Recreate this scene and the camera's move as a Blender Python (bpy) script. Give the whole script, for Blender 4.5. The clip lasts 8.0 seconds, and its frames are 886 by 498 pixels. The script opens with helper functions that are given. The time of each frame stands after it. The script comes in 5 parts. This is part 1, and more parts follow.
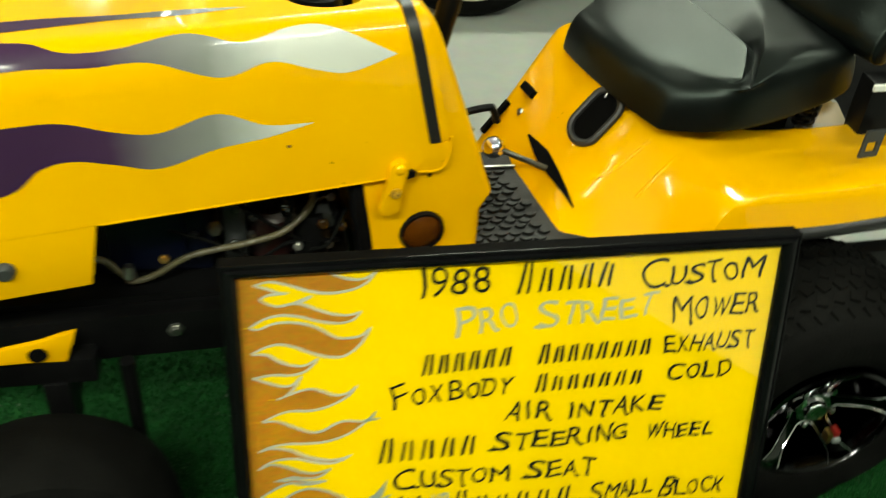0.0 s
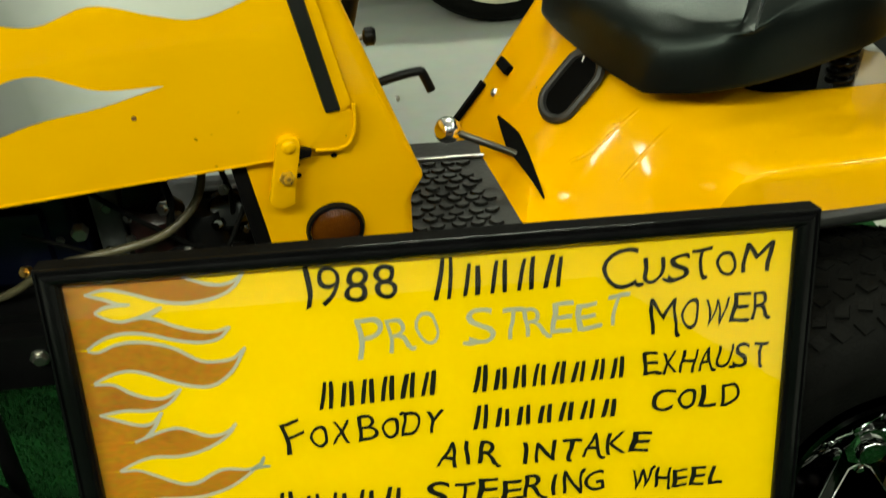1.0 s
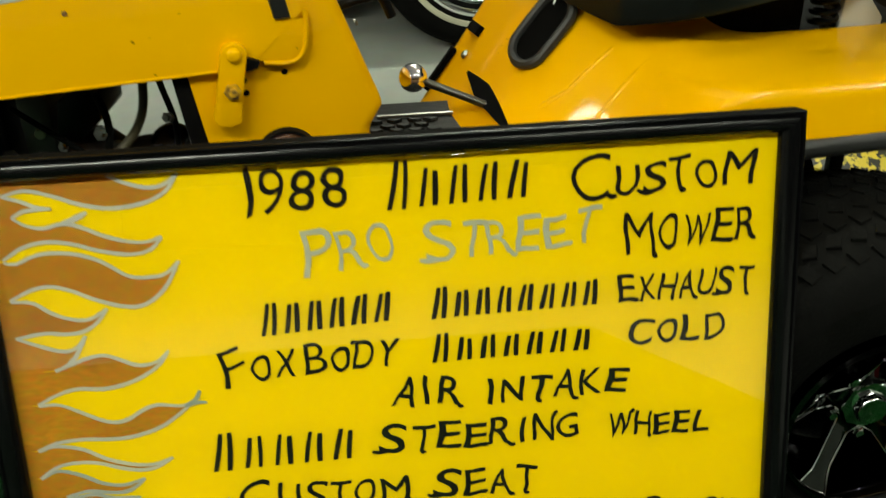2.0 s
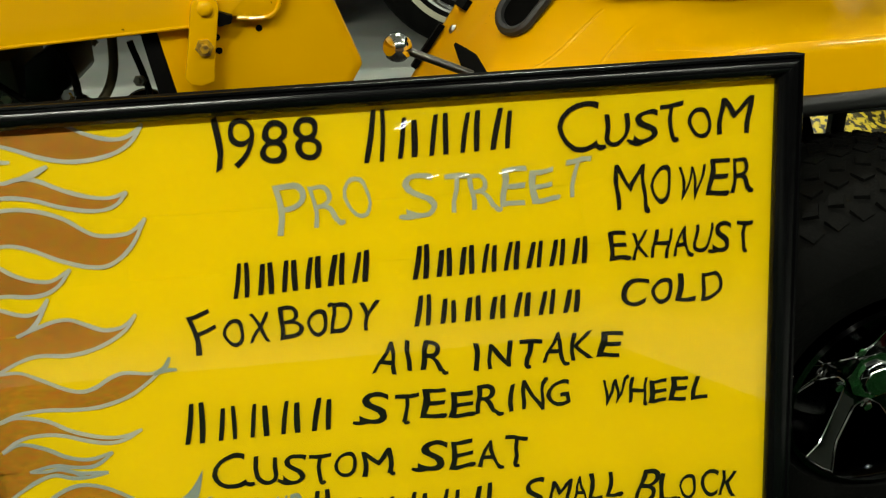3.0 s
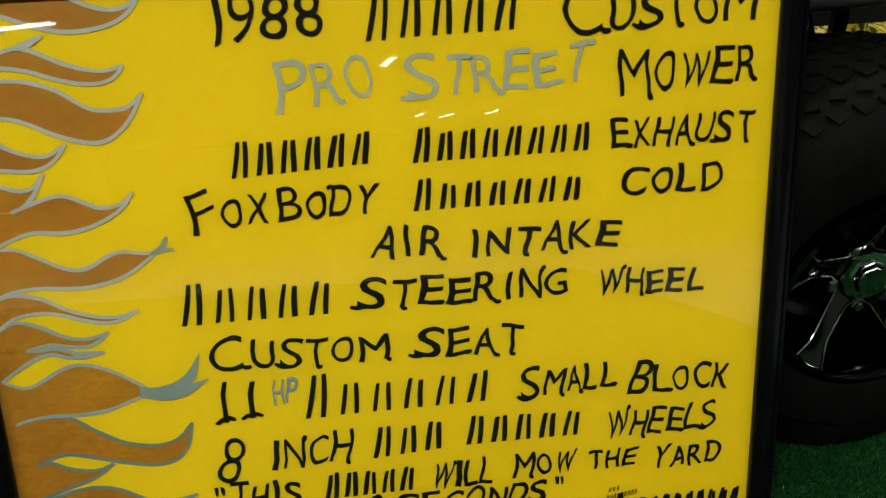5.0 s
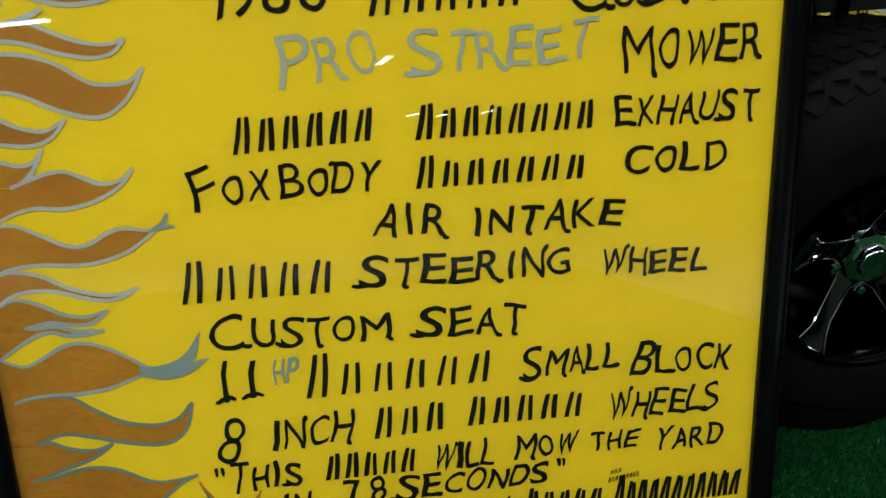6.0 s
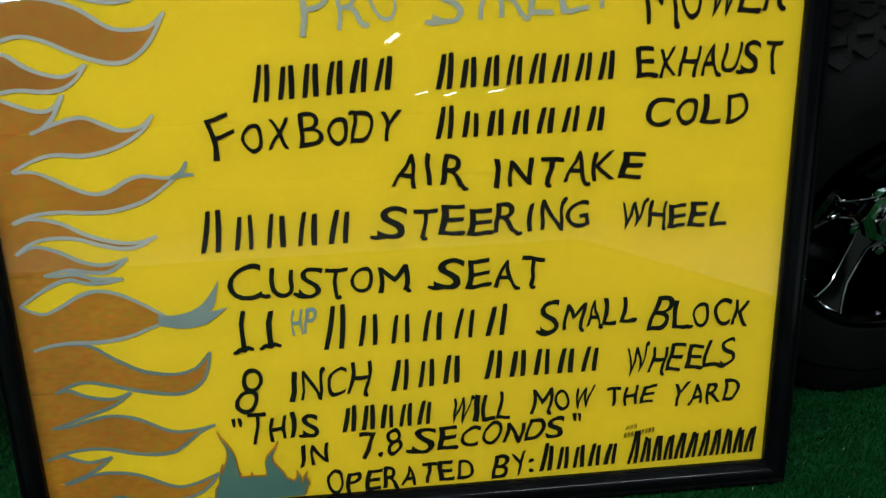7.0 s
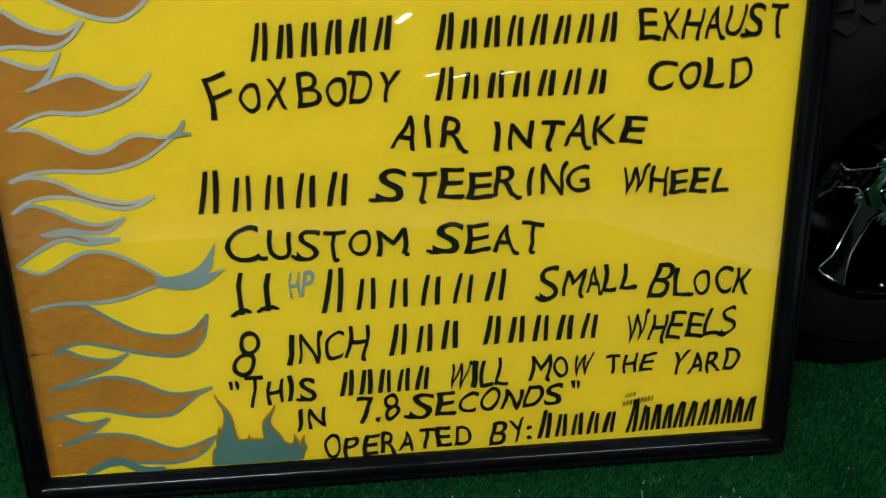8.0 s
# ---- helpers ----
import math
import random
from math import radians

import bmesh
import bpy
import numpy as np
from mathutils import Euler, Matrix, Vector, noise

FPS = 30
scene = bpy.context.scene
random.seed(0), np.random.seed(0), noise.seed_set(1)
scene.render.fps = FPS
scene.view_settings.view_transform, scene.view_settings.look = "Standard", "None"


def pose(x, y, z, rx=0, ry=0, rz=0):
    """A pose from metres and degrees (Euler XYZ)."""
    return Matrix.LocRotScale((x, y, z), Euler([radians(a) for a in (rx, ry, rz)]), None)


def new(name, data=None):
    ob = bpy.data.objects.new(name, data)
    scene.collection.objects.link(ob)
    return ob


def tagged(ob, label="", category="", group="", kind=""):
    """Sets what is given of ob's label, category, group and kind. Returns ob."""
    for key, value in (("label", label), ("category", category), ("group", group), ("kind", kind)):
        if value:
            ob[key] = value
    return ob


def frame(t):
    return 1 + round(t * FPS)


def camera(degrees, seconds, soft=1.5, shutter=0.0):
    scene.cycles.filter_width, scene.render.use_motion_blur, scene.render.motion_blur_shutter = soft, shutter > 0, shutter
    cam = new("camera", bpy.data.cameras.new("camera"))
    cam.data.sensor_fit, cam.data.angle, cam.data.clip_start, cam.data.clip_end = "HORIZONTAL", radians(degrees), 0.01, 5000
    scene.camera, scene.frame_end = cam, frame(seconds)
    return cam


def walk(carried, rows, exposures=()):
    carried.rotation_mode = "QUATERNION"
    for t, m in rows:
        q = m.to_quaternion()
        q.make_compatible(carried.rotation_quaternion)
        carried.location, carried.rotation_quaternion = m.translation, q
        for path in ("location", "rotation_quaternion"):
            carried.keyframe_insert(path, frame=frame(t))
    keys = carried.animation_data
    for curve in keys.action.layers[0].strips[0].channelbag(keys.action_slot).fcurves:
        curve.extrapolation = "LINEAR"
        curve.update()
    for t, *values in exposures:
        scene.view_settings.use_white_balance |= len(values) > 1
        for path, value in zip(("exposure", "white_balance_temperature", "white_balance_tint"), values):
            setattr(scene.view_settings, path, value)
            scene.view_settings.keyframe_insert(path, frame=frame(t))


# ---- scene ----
EXPOSURES = [(0.0, 0.42, 6800, -8), (1.0, 0.24, 6850, -8), (2.2, 0.05, 6750, -4), (4.7, -0.25, 6350, 2), (5.8, -0.32, 5600, 4), (8.0, -0.22, 5300, 4)]
cam = camera(49.42, 8.0, soft=1.2, shutter=0.4)
ROWS = [
    (0, 0.0464, -0.7526, 1.2986, 51.77, -3.71, -9.82),
    (0.2, 0.1643, -0.6934, 1.2651, 52.82, -4.31, -7.41),
    (0.3, 0.2149, -0.6745, 1.2529, 54.48, -2.91, -6.47),
    (0.5, 0.2728, -0.6391, 1.2077, 56.06, -0.02, -6.82),
    (0.7, 0.2998, -0.6172, 1.1515, 56.76, 0.80, -6.95),
    (1, 0.2966, -0.5962, 1.0897, 54.38, 1.47, -5.77),
    (1.2, 0.2966, -0.5969, 1.0592, 54.28, 1.14, -5.77),
    (1.5, 0.3001, -0.6118, 1.0247, 53.96, -0.01, -5.85),
    (1.8, 0.3126, -0.6162, 0.9647, 56.96, 1.00, -5.36),
    (2, 0.3235, -0.6200, 0.9105, 59.32, 1.17, -6.12),
    (2.2, 0.3311, -0.6243, 0.8636, 60.17, 1.98, -6.22),
    (3.3, 0.3424, -0.6118, 0.8341, 60.81, 1.72, -6.11),
    (3.5, 0.3385, -0.6175, 0.8305, 60.24, 1.54, -5.81),
    (4, 0.3346, -0.6336, 0.8061, 58.76, 1.53, -5.71),
    (4.5, 0.3349, -0.6334, 0.7977, 58.13, 1.14, -5.78),
    (4.7, 0.3269, -0.6335, 0.7941, 57.70, 0.80, -6.19),
    (5.8, 0.3210, -0.6320, 0.7818, 57.04, 0.31, -6.89),
    (6, 0.3167, -0.6384, 0.7720, 57.31, 0.22, -6.79),
    (6.5, 0.3118, -0.6414, 0.7658, 56.69, 0.23, -6.31),
    (7, 0.3047, -0.6494, 0.7500, 56.11, 0.02, -6.18),
    (7.5, 0.3071, -0.6558, 0.7357, 55.89, -0.22, -5.97),
    (8, 0.3130, -0.6549, 0.7323, 55.09, -0.15, -5.45),
]
walk(cam, [(t, pose(x, y, z, rx, ry, rz)) for t, x, y, z, rx, ry, rz in ROWS], EXPOSURES)

# ---- light ----
world = bpy.data.worlds.new("world")
scene.world = world
world.use_nodes = True
wbg = world.node_tree.nodes["Background"]
wbg.inputs[0].default_value = (0.75, 0.8, 0.78, 1)
wbg.inputs[1].default_value = 0.02
# across, along, watts, turn: the fixtures overhead light the place, those far down the hall only show in glass and chrome
# The unseen fixture at x 2.75 is an added fill for fender and carpet.
LAMP_ROWS = ((-2.6, -1.85, 80, 0), (-0.6, -1.85, 70, 0), (1.4, -1.85, 23, 0), (3.4, -1.85, 21, 0), (-3.9, 0.40, 22, 0), (-1.95, 0.40, 8, 0), (2.75, 0.40, 18, 0), (-1.1, 5.9, 22, 101.5), (0.8, 2.1, 42, 0), (1.4, 4.2, 45, 0))
FAR_LAMPS = ((-4.1, -13.05, 20, 0), (1.27, -18.6, 81, 0), (2.9, -33.0, 75, 0), (4.0, -34.0, 75, 0), (5.6, -33.4, 75, 0))
LAMP_Z = 2.95


# ---- materials ----
def mat(name, color, rough=0.5, metal=0.0, second=None, scale=8.0, amount=0.5, bump=0.0, bump_scale=60.0, coat=0.0, stretch=(1, 1, 1), spec=0.5, fine=0.0):
    m = bpy.data.materials.new(name)
    m.use_nodes = True
    nt = m.node_tree
    b = nt.nodes["Principled BSDF"]
    b.inputs["Base Color"].default_value = (*color, 1)
    b.inputs["Roughness"].default_value = rough
    b.inputs["Metallic"].default_value = metal
    b.inputs["Specular IOR Level"].default_value = spec
    b.inputs["Coat Weight"].default_value = coat
    b.inputs["Coat Roughness"].default_value = 0.06
    tc = nt.nodes.new("ShaderNodeTexCoord")
    mp = nt.nodes.new("ShaderNodeMapping")
    mp.inputs["Scale"].default_value = stretch
    nt.links.new(tc.outputs["Object"], mp.inputs["Vector"])
    if second is not None:
        n1 = nt.nodes.new("ShaderNodeTexNoise")
        n1.inputs["Scale"].default_value = scale
        n1.inputs["Detail"].default_value = 6
        nt.links.new(mp.outputs[0], n1.inputs["Vector"])
        r = nt.nodes.new("ShaderNodeValToRGB")
        r.color_ramp.elements[0].position, r.color_ramp.elements[1].position = 0.5 - 0.5 * amount * 0.6, 0.5 + 0.5 * amount * 0.6
        r.color_ramp.elements[0].color, r.color_ramp.elements[1].color = (*color, 1), (*second, 1)
        nt.links.new(n1.outputs["Fac"], r.inputs["Fac"])
        out = r.outputs["Color"]
        if fine > 0:
            n3 = nt.nodes.new("ShaderNodeTexNoise")
            n3.inputs["Scale"].default_value = scale * 14
            nt.links.new(mp.outputs[0], n3.inputs["Vector"])
            mx = nt.nodes.new("ShaderNodeMix")
            mx.data_type, mx.blend_type = "RGBA", "OVERLAY"
            mx.inputs["Factor"].default_value = fine
            nt.links.new(out, mx.inputs["A"])
            nt.links.new(n3.outputs["Color"], mx.inputs["B"])
            out = mx.outputs["Result"]
        nt.links.new(out, b.inputs["Base Color"])
        rr = nt.nodes.new("ShaderNodeMapRange")
        rr.inputs["To Min"].default_value, rr.inputs["To Max"].default_value = rough * 0.8, min(1, rough * 1.25)
        nt.links.new(n1.outputs["Fac"], rr.inputs["Value"])
        nt.links.new(rr.outputs[0], b.inputs["Roughness"])
    if bump > 0:
        n2 = nt.nodes.new("ShaderNodeTexNoise")
        n2.inputs["Scale"].default_value = bump_scale
        n2.inputs["Detail"].default_value = 4
        nt.links.new(mp.outputs[0], n2.inputs["Vector"])
        bp = nt.nodes.new("ShaderNodeBump")
        bp.inputs["Strength"].default_value = bump
        bp.inputs["Distance"].default_value = 0.004
        nt.links.new(n2.outputs["Fac"], bp.inputs["Height"])
        nt.links.new(bp.outputs[0], b.inputs["Normal"])
    return m


YELLOW = mat("yellow_paint", (0.80, 0.40, 0.0004), 0.42, 0, (0.84, 0.445, 0.0008), 3, 0.6, 0.006, 25, coat=0.55, spec=0.08)


def chips(m, dark):
    """Sparse small chips and specks through the paint."""
    nt = m.node_tree
    b = nt.nodes["Principled BSDF"]
    tc = nt.nodes.new("ShaderNodeTexCoord")
    fac = []
    for scale, lo, hi in ((130.0, 0.735, 0.755), (9.0, 0.58, 0.64)):
        n = nt.nodes.new("ShaderNodeTexNoise")
        n.inputs["Scale"].default_value = scale
        n.inputs["Detail"].default_value = 2
        nt.links.new(tc.outputs["Object"], n.inputs["Vector"])
        r = nt.nodes.new("ShaderNodeMapRange")
        r.inputs["From Min"].default_value, r.inputs["From Max"].default_value = lo, hi
        nt.links.new(n.outputs["Fac"], r.inputs["Value"])
        fac.append(r.outputs[0])
    mu = nt.nodes.new("ShaderNodeMath")
    mu.operation = "MULTIPLY"
    nt.links.new(fac[0], mu.inputs[0])
    nt.links.new(fac[1], mu.inputs[1])
    mx = nt.nodes.new("ShaderNodeMix")
    mx.data_type = "RGBA"
    nt.links.new(mu.outputs[0], mx.inputs["Factor"])
    nt.links.new(b.inputs["Base Color"].links[0].from_socket, mx.inputs["A"])
    mx.inputs["B"].default_value = (*dark, 1)
    nt.links.new(mx.outputs["Result"], b.inputs["Base Color"])


YELLOW.node_tree.nodes["Principled BSDF"].inputs["Coat Roughness"].default_value = 0.065
chips(YELLOW, (0.06, 0.03, 0.006))
BLACK = mat("black_paint", (0.0022, 0.0022, 0.0024), 0.36, 0, (0.004, 0.004, 0.0042), 12, 0.6, 0.05, 90, spec=0.14)
RUBBER = mat("rubber", (0.0022, 0.0022, 0.002), 0.7, 0, (0.0042, 0.0042, 0.0038), 20, 0.6, 0.25, 220, spec=0.06)
MATRUB = mat("rubber_mat", (0.0042, 0.0045, 0.0042), 0.5, 0, (0.008, 0.0084, 0.008), 18, 0.6, 0.15, 160, spec=0.2)
STRIP = mat("black_vinyl_strip", (0.005, 0.005, 0.005), 0.4, 0, (0.009, 0.009, 0.009), 14, 0.6)
TRIM = mat("rubber_trim", (0.010, 0.010, 0.0097), 0.5, 0, (0.016, 0.016, 0.0155), 14, 0.6)
VINYL = mat("black_vinyl", (0.0014, 0.0018, 0.0018), 0.35, 0, (0.0026, 0.0033, 0.0031), 9, 0.6, 0.10, 420, spec=0.28)
VINYL.node_tree.nodes["Principled BSDF"].inputs["Specular Tint"].default_value = (0.82, 1.0, 0.92, 1)
CHROME = mat("chrome", (0.86, 0.86, 0.87), 0.06, 1.0, (0.8, 0.8, 0.81), 30, 0.6)
STEEL = mat("steel", (0.42, 0.42, 0.40), 0.36, 1.0, (0.30, 0.29, 0.27), 25, 0.7, 0.1, 120)
DARKSTEEL = mat("dull_steel", (0.16, 0.155, 0.14), 0.34, 1.0, (0.10, 0.095, 0.085), 25, 0.7, 0.1, 120)
GREYMETAL = mat("grey_painted_steel", (0.05, 0.053, 0.053), 0.45, 0.3, (0.035, 0.038, 0.038), 20, 0.7)
# Engine blue and red go near black: the hood's shade is in the colour.
BLUE = mat("shaded_blue_enamel", (0.001, 0.0015, 0.007), 0.35, 0, (0.0015, 0.003, 0.012), 10, 0.6, 0.1, 70, spec=0.2)
DARKRED = mat("shaded_red_enamel", (0.012, 0.0015, 0.0012), 0.4, 0, (0.008, 0.0012, 0.001), 15, 0.6)
REDPLASTIC = mat("red_plastic", (0.5, 0.02, 0.015), 0.35)
REDENAMEL = mat("red_enamel", (0.16, 0.008, 0.006), 0.3, 0, (0.11, 0.006, 0.005), 40, 0.6)
BRASS = mat("brass", (0.55, 0.36, 0.10), 0.35, 1.0, (0.4, 0.27, 0.09), 30, 0.6)
AMBER = mat("amber_lens", (0.058, 0.0155, 0.001), 0.12, 0, (0.085, 0.024, 0.0015), 50, 0.6, 0.3, 500)
WHITEPAINT = mat("white_paint", (0.72, 0.72, 0.68), 0.4, 0, (0.66, 0.66, 0.62), 12, 0.6)
IVORY = mat("whitewall_rubber", (0.55, 0.53, 0.40), 0.6, 0, (0.48, 0.46, 0.35), 20, 0.6)
CARBLACK = mat("black_car_paint", (0.008, 0.008, 0.009), 0.15, 0, (0.012, 0.012, 0.013), 6, 0.5, coat=0.5)
WHEELGREY = mat("silver_grey_wheel_paint", (0.30, 0.32, 0.31), 0.35, 0.4, (0.25, 0.27, 0.26), 12, 0.6)
CONCRETE = mat("polished_concrete", (0.31, 0.33, 0.30), 0.42, 0, (0.36, 0.38, 0.345), 1.4, 0.8, 0.06, 30, fine=0.12)
CARPET = mat("green_carpet", (0.0031, 0.031, 0.0049), 0.95, 0, (0.0072, 0.055, 0.0100), 35, 0.8, 0.5, 500, spec=0.15, fine=0.35)
PILE = mat("green_turf_fibre", (0.0048, 0.037, 0.006), 0.30, 0, (0.0115, 0.075, 0.0145), 300, 0.9, spec=0.55)


def speckle(m, share, color):
    """A few pale pieces among many, picked by island."""
    nt = m.node_tree
    b = nt.nodes["Principled BSDF"]
    ge = nt.nodes.new("ShaderNodeNewGeometry")
    gt = nt.nodes.new("ShaderNodeMath")
    gt.operation = "GREATER_THAN"
    gt.inputs[1].default_value = 1.0 - share
    nt.links.new(ge.outputs["Random Per Island"], gt.inputs[0])
    mx = nt.nodes.new("ShaderNodeMix")
    mx.data_type = "RGBA"
    nt.links.new(gt.outputs[0], mx.inputs["Factor"])
    nt.links.new(b.inputs["Base Color"].links[0].from_socket, mx.inputs["A"])
    mx.inputs["B"].default_value = (*color, 1)
    nt.links.new(mx.outputs["Result"], b.inputs["Base Color"])


speckle(PILE, 0.006, (0.34, 0.40, 0.30))
WALL = mat("wall_paint", (0.44, 0.45, 0.44), 0.8, 0, (0.50, 0.51, 0.50), 1.2, 0.6, 0.03, 40)
# Tone of the unseen south wall, set dark to dim the sign glass reflections.
DARKWALL = mat("reflection_dark_wall", (0.15, 0.152, 0.15), 0.8, 0, (0.20, 0.202, 0.20), 1.5, 0.6, 0.03, 40)
CEIL = mat("ceiling_paint", (0.55, 0.56, 0.55), 0.85, 0, (0.48, 0.49, 0.48), 2, 0.6, 0.05, 60)
TUBE = mat("lit_tube", (0.9, 0.9, 0.85), 0.3)
TUBE.node_tree.nodes["Principled BSDF"].inputs["Emission Color"].default_value = (1.0, 0.97, 0.88, 1)
TUBE.node_tree.nodes["Principled BSDF"].inputs["Emission Strength"].default_value = 20.0
LAMPWHITE = mat("lamp_enamel", (0.8, 0.8, 0.8), 0.4)
DARKCHROME = mat("smoked_chrome", (0.05, 0.05, 0.052), 0.10, 1.0, (0.035, 0.035, 0.037), 20, 0.6)
FRAMEBLACK = mat("black_lacquer_frame", (0.0022, 0.0022, 0.0025), 0.17, 0, (0.0035, 0.0035, 0.004), 22, 0.6, 0.02, 60, spec=0.19)
FRAMESIDE = mat("dull_black_frame_side", (0.003, 0.003, 0.003), 0.75, 0, (0.005, 0.005, 0.005), 22, 0.6, 0.05, 90, spec=0.03)
PAPER = mat("yellow_poster_paint", (0.80, 0.59, 0.004), 0.7, 0, (0.775, 0.56, 0.004), 4, 0.7, 0.03, 120, fine=0.03, spec=0.12)
ORANGE = mat("orange_brown_marker", (0.47, 0.215, 0.002), 0.6, 0, (0.31, 0.122, 0.001), 15, 0.9, 0.03, 90, stretch=(0.6, 1, 1.3), fine=0.45)
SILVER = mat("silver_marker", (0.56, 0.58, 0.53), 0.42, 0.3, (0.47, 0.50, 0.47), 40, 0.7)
TEAL = mat("grey_green_marker", (0.10, 0.19, 0.145), 0.55, 0, (0.085, 0.165, 0.125), 30, 0.7)
INK = mat("black_marker", (0.0035, 0.0032, 0.0022), 0.6, 0, (0.008, 0.007, 0.0045), 60, 0.7, spec=0.15)
SHEETBACK = mat("backing_board", (0.25, 0.18, 0.11), 0.8)
HOLE = mat("shadowed_black", (0.0016, 0.0016, 0.0016), 0.9, spec=0.05)
# Spoke chrome with the dark surroundings it mirrors put into its base colour.
WHEELCHROME = mat("dark_reflection_chrome", (0.032, 0.035, 0.033), 0.04, 1.0, (0.022, 0.024, 0.022), 20, 0.6)
LETTERSILVER = mat("thin_silver_paint", (0.42, 0.45, 0.36), 0.5, 0.1, (0.36, 0.39, 0.32), 45, 0.8)
MIDSILVER = mat("mid_silver_paint", (0.40, 0.44, 0.41), 0.45, 0.2, (0.33, 0.38, 0.35), 40, 0.7)
LOWSILVER = mat("grey_green_silver_paint", (0.21, 0.27, 0.235), 0.45, 0.2, (0.17, 0.225, 0.20), 40, 0.7)
GREYBLUE = mat("grey_blue_paint", (0.27, 0.33, 0.31), 0.5, 0.1, (0.22, 0.28, 0.265), 40, 0.7)
SNAKE = mat("snakeskin_wrap", (0.015, 0.013, 0.005), 0.45, 0, (0.68, 0.52, 0.03), 48, 0.12, 0.3, 160, stretch=(1.6, 1, 0.55))


def flame_paint():
    """Purple fading to silver along the hood."""
    m = mat("purple_to_silver_flame", (0.4, 0.4, 0.4), 0.5, 0.0, coat=0.5, spec=0.2)
    nt = m.node_tree
    b = nt.nodes["Principled BSDF"]
    tc = nt.nodes.new("ShaderNodeTexCoord")
    sx = nt.nodes.new("ShaderNodeSeparateXYZ")
    nt.links.new(tc.outputs["Object"], sx.inputs[0])
    no = nt.nodes.new("ShaderNodeTexNoise")
    no.inputs["Scale"].default_value = 30
    nt.links.new(tc.outputs["Object"], no.inputs["Vector"])
    ad = nt.nodes.new("ShaderNodeMath")
    ad.operation = "MULTIPLY_ADD"
    nt.links.new(no.outputs["Fac"], ad.inputs[0])
    ad.inputs[1].default_value = 0.02
    nt.links.new(sx.outputs["X"], ad.inputs[2])
    mr = nt.nodes.new("ShaderNodeMapRange")
    mr.inputs["From Min"].default_value, mr.inputs["From Max"].default_value = -0.20, 0.08
    nt.links.new(ad.outputs[0], mr.inputs["Value"])
    r = nt.nodes.new("ShaderNodeValToRGB")
    e = r.color_ramp.elements
    e[0].position, e[0].color = 0.0, (0.035, 0.012, 0.045, 1)
    e[1].position, e[1].color = 1.0, (0.58, 0.60, 0.55, 1)
    for p, c in ((0.28, (0.045, 0.018, 0.055, 1)), (0.46, (0.13, 0.125, 0.13, 1)), (0.70, (0.21, 0.22, 0.205, 1)), (0.86, (0.40, 0.42, 0.39, 1))):
        x = e.new(p)
        x.color = c
    nt.links.new(mr.outputs[0], r.inputs["Fac"])
    nt.links.new(r.outputs[0], b.inputs["Base Color"])
    return m


FLAME = flame_paint()


def glass_material():
    m = bpy.data.materials.new("picture_glass")
    m.use_nodes = True
    nt = m.node_tree
    nt.nodes.clear()
    o = nt.nodes.new("ShaderNodeOutputMaterial")
    tr = nt.nodes.new("ShaderNodeBsdfTransparent")
    gl = nt.nodes.new("ShaderNodeBsdfGlossy")
    gl.inputs["Roughness"].default_value = 0.006
    fr = nt.nodes.new("ShaderNodeFresnel")
    fr.inputs["IOR"].default_value = 1.8
    mx = nt.nodes.new("ShaderNodeMixShader")
    nt.links.new(fr.outputs[0], mx.inputs[0])
    nt.links.new(tr.outputs[0], mx.inputs[1])
    nt.links.new(gl.outputs[0], mx.inputs[2])
    nt.links.new(mx.outputs[0], o.inputs["Surface"])
    return m


GLASS = glass_material()
CLEAR = bpy.data.materials.new("glass_back")
CLEAR.use_nodes = True
CLEAR.node_tree.nodes.clear()
c_out, c_tr = CLEAR.node_tree.nodes.new("ShaderNodeOutputMaterial"), CLEAR.node_tree.nodes.new("ShaderNodeBsdfTransparent")
CLEAR.node_tree.links.new(c_tr.outputs[0], c_out.inputs["Surface"])


# ---- mesh tools ----
def mesh_object(name, bm, material, smooth=False):
    me = bpy.data.meshes.new(name)
    bmesh.ops.recalc_face_normals(bm, faces=bm.faces)
    bm.to_mesh(me)
    bm.free()
    me.materials.append(material)
    if smooth:
        for p in me.polygons:
            p.use_smooth = True
        me.set_sharp_from_angle(angle=radians(38))
    return new(name, me)


def part(name, bm, material, parent, label="", smooth=True, local=False):
    """Links a bmesh, made in world coordinates unless local, as one mesh under a thing or a part."""
    if not local:
        top = parent if parent.parent is None else parent.parent
        bm.transform(top.matrix_basis.inverted())
    ob = mesh_object(name, bm, material, smooth)
    ob.parent = parent
    return tagged(ob, label) if label else ob


def thing(name, m, label, category, group="", kind=""):
    ob = new(name)
    ob.matrix_basis = m
    ob.empty_display_size = 0.1
    return tagged(ob, label, category, group, kind)


def box(bm, x0, x1, y0, y1, z0, z1, bevel=0.0, m=None, segments=2):
    vs = [bm.verts.new((x, y, z)) for x in (x0, x1) for y in (y0, y1) for z in (z0, z1)]
    fs = [bm.faces.new([vs[i] for i in f]) for f in ((0, 1, 3, 2), (4, 6, 7, 5), (0, 4, 5, 1), (2, 3, 7, 6), (0, 2, 6, 4), (1, 5, 7, 3))]
    if m is not None:
        bmesh.ops.transform(bm, matrix=m, verts=vs)
    if bevel > 0:
        es = list({e for f in fs for e in f.edges})
        bmesh.ops.bevel(bm, geom=es, offset=bevel, segments=segments, affect="EDGES", profile=0.6)
    return bm


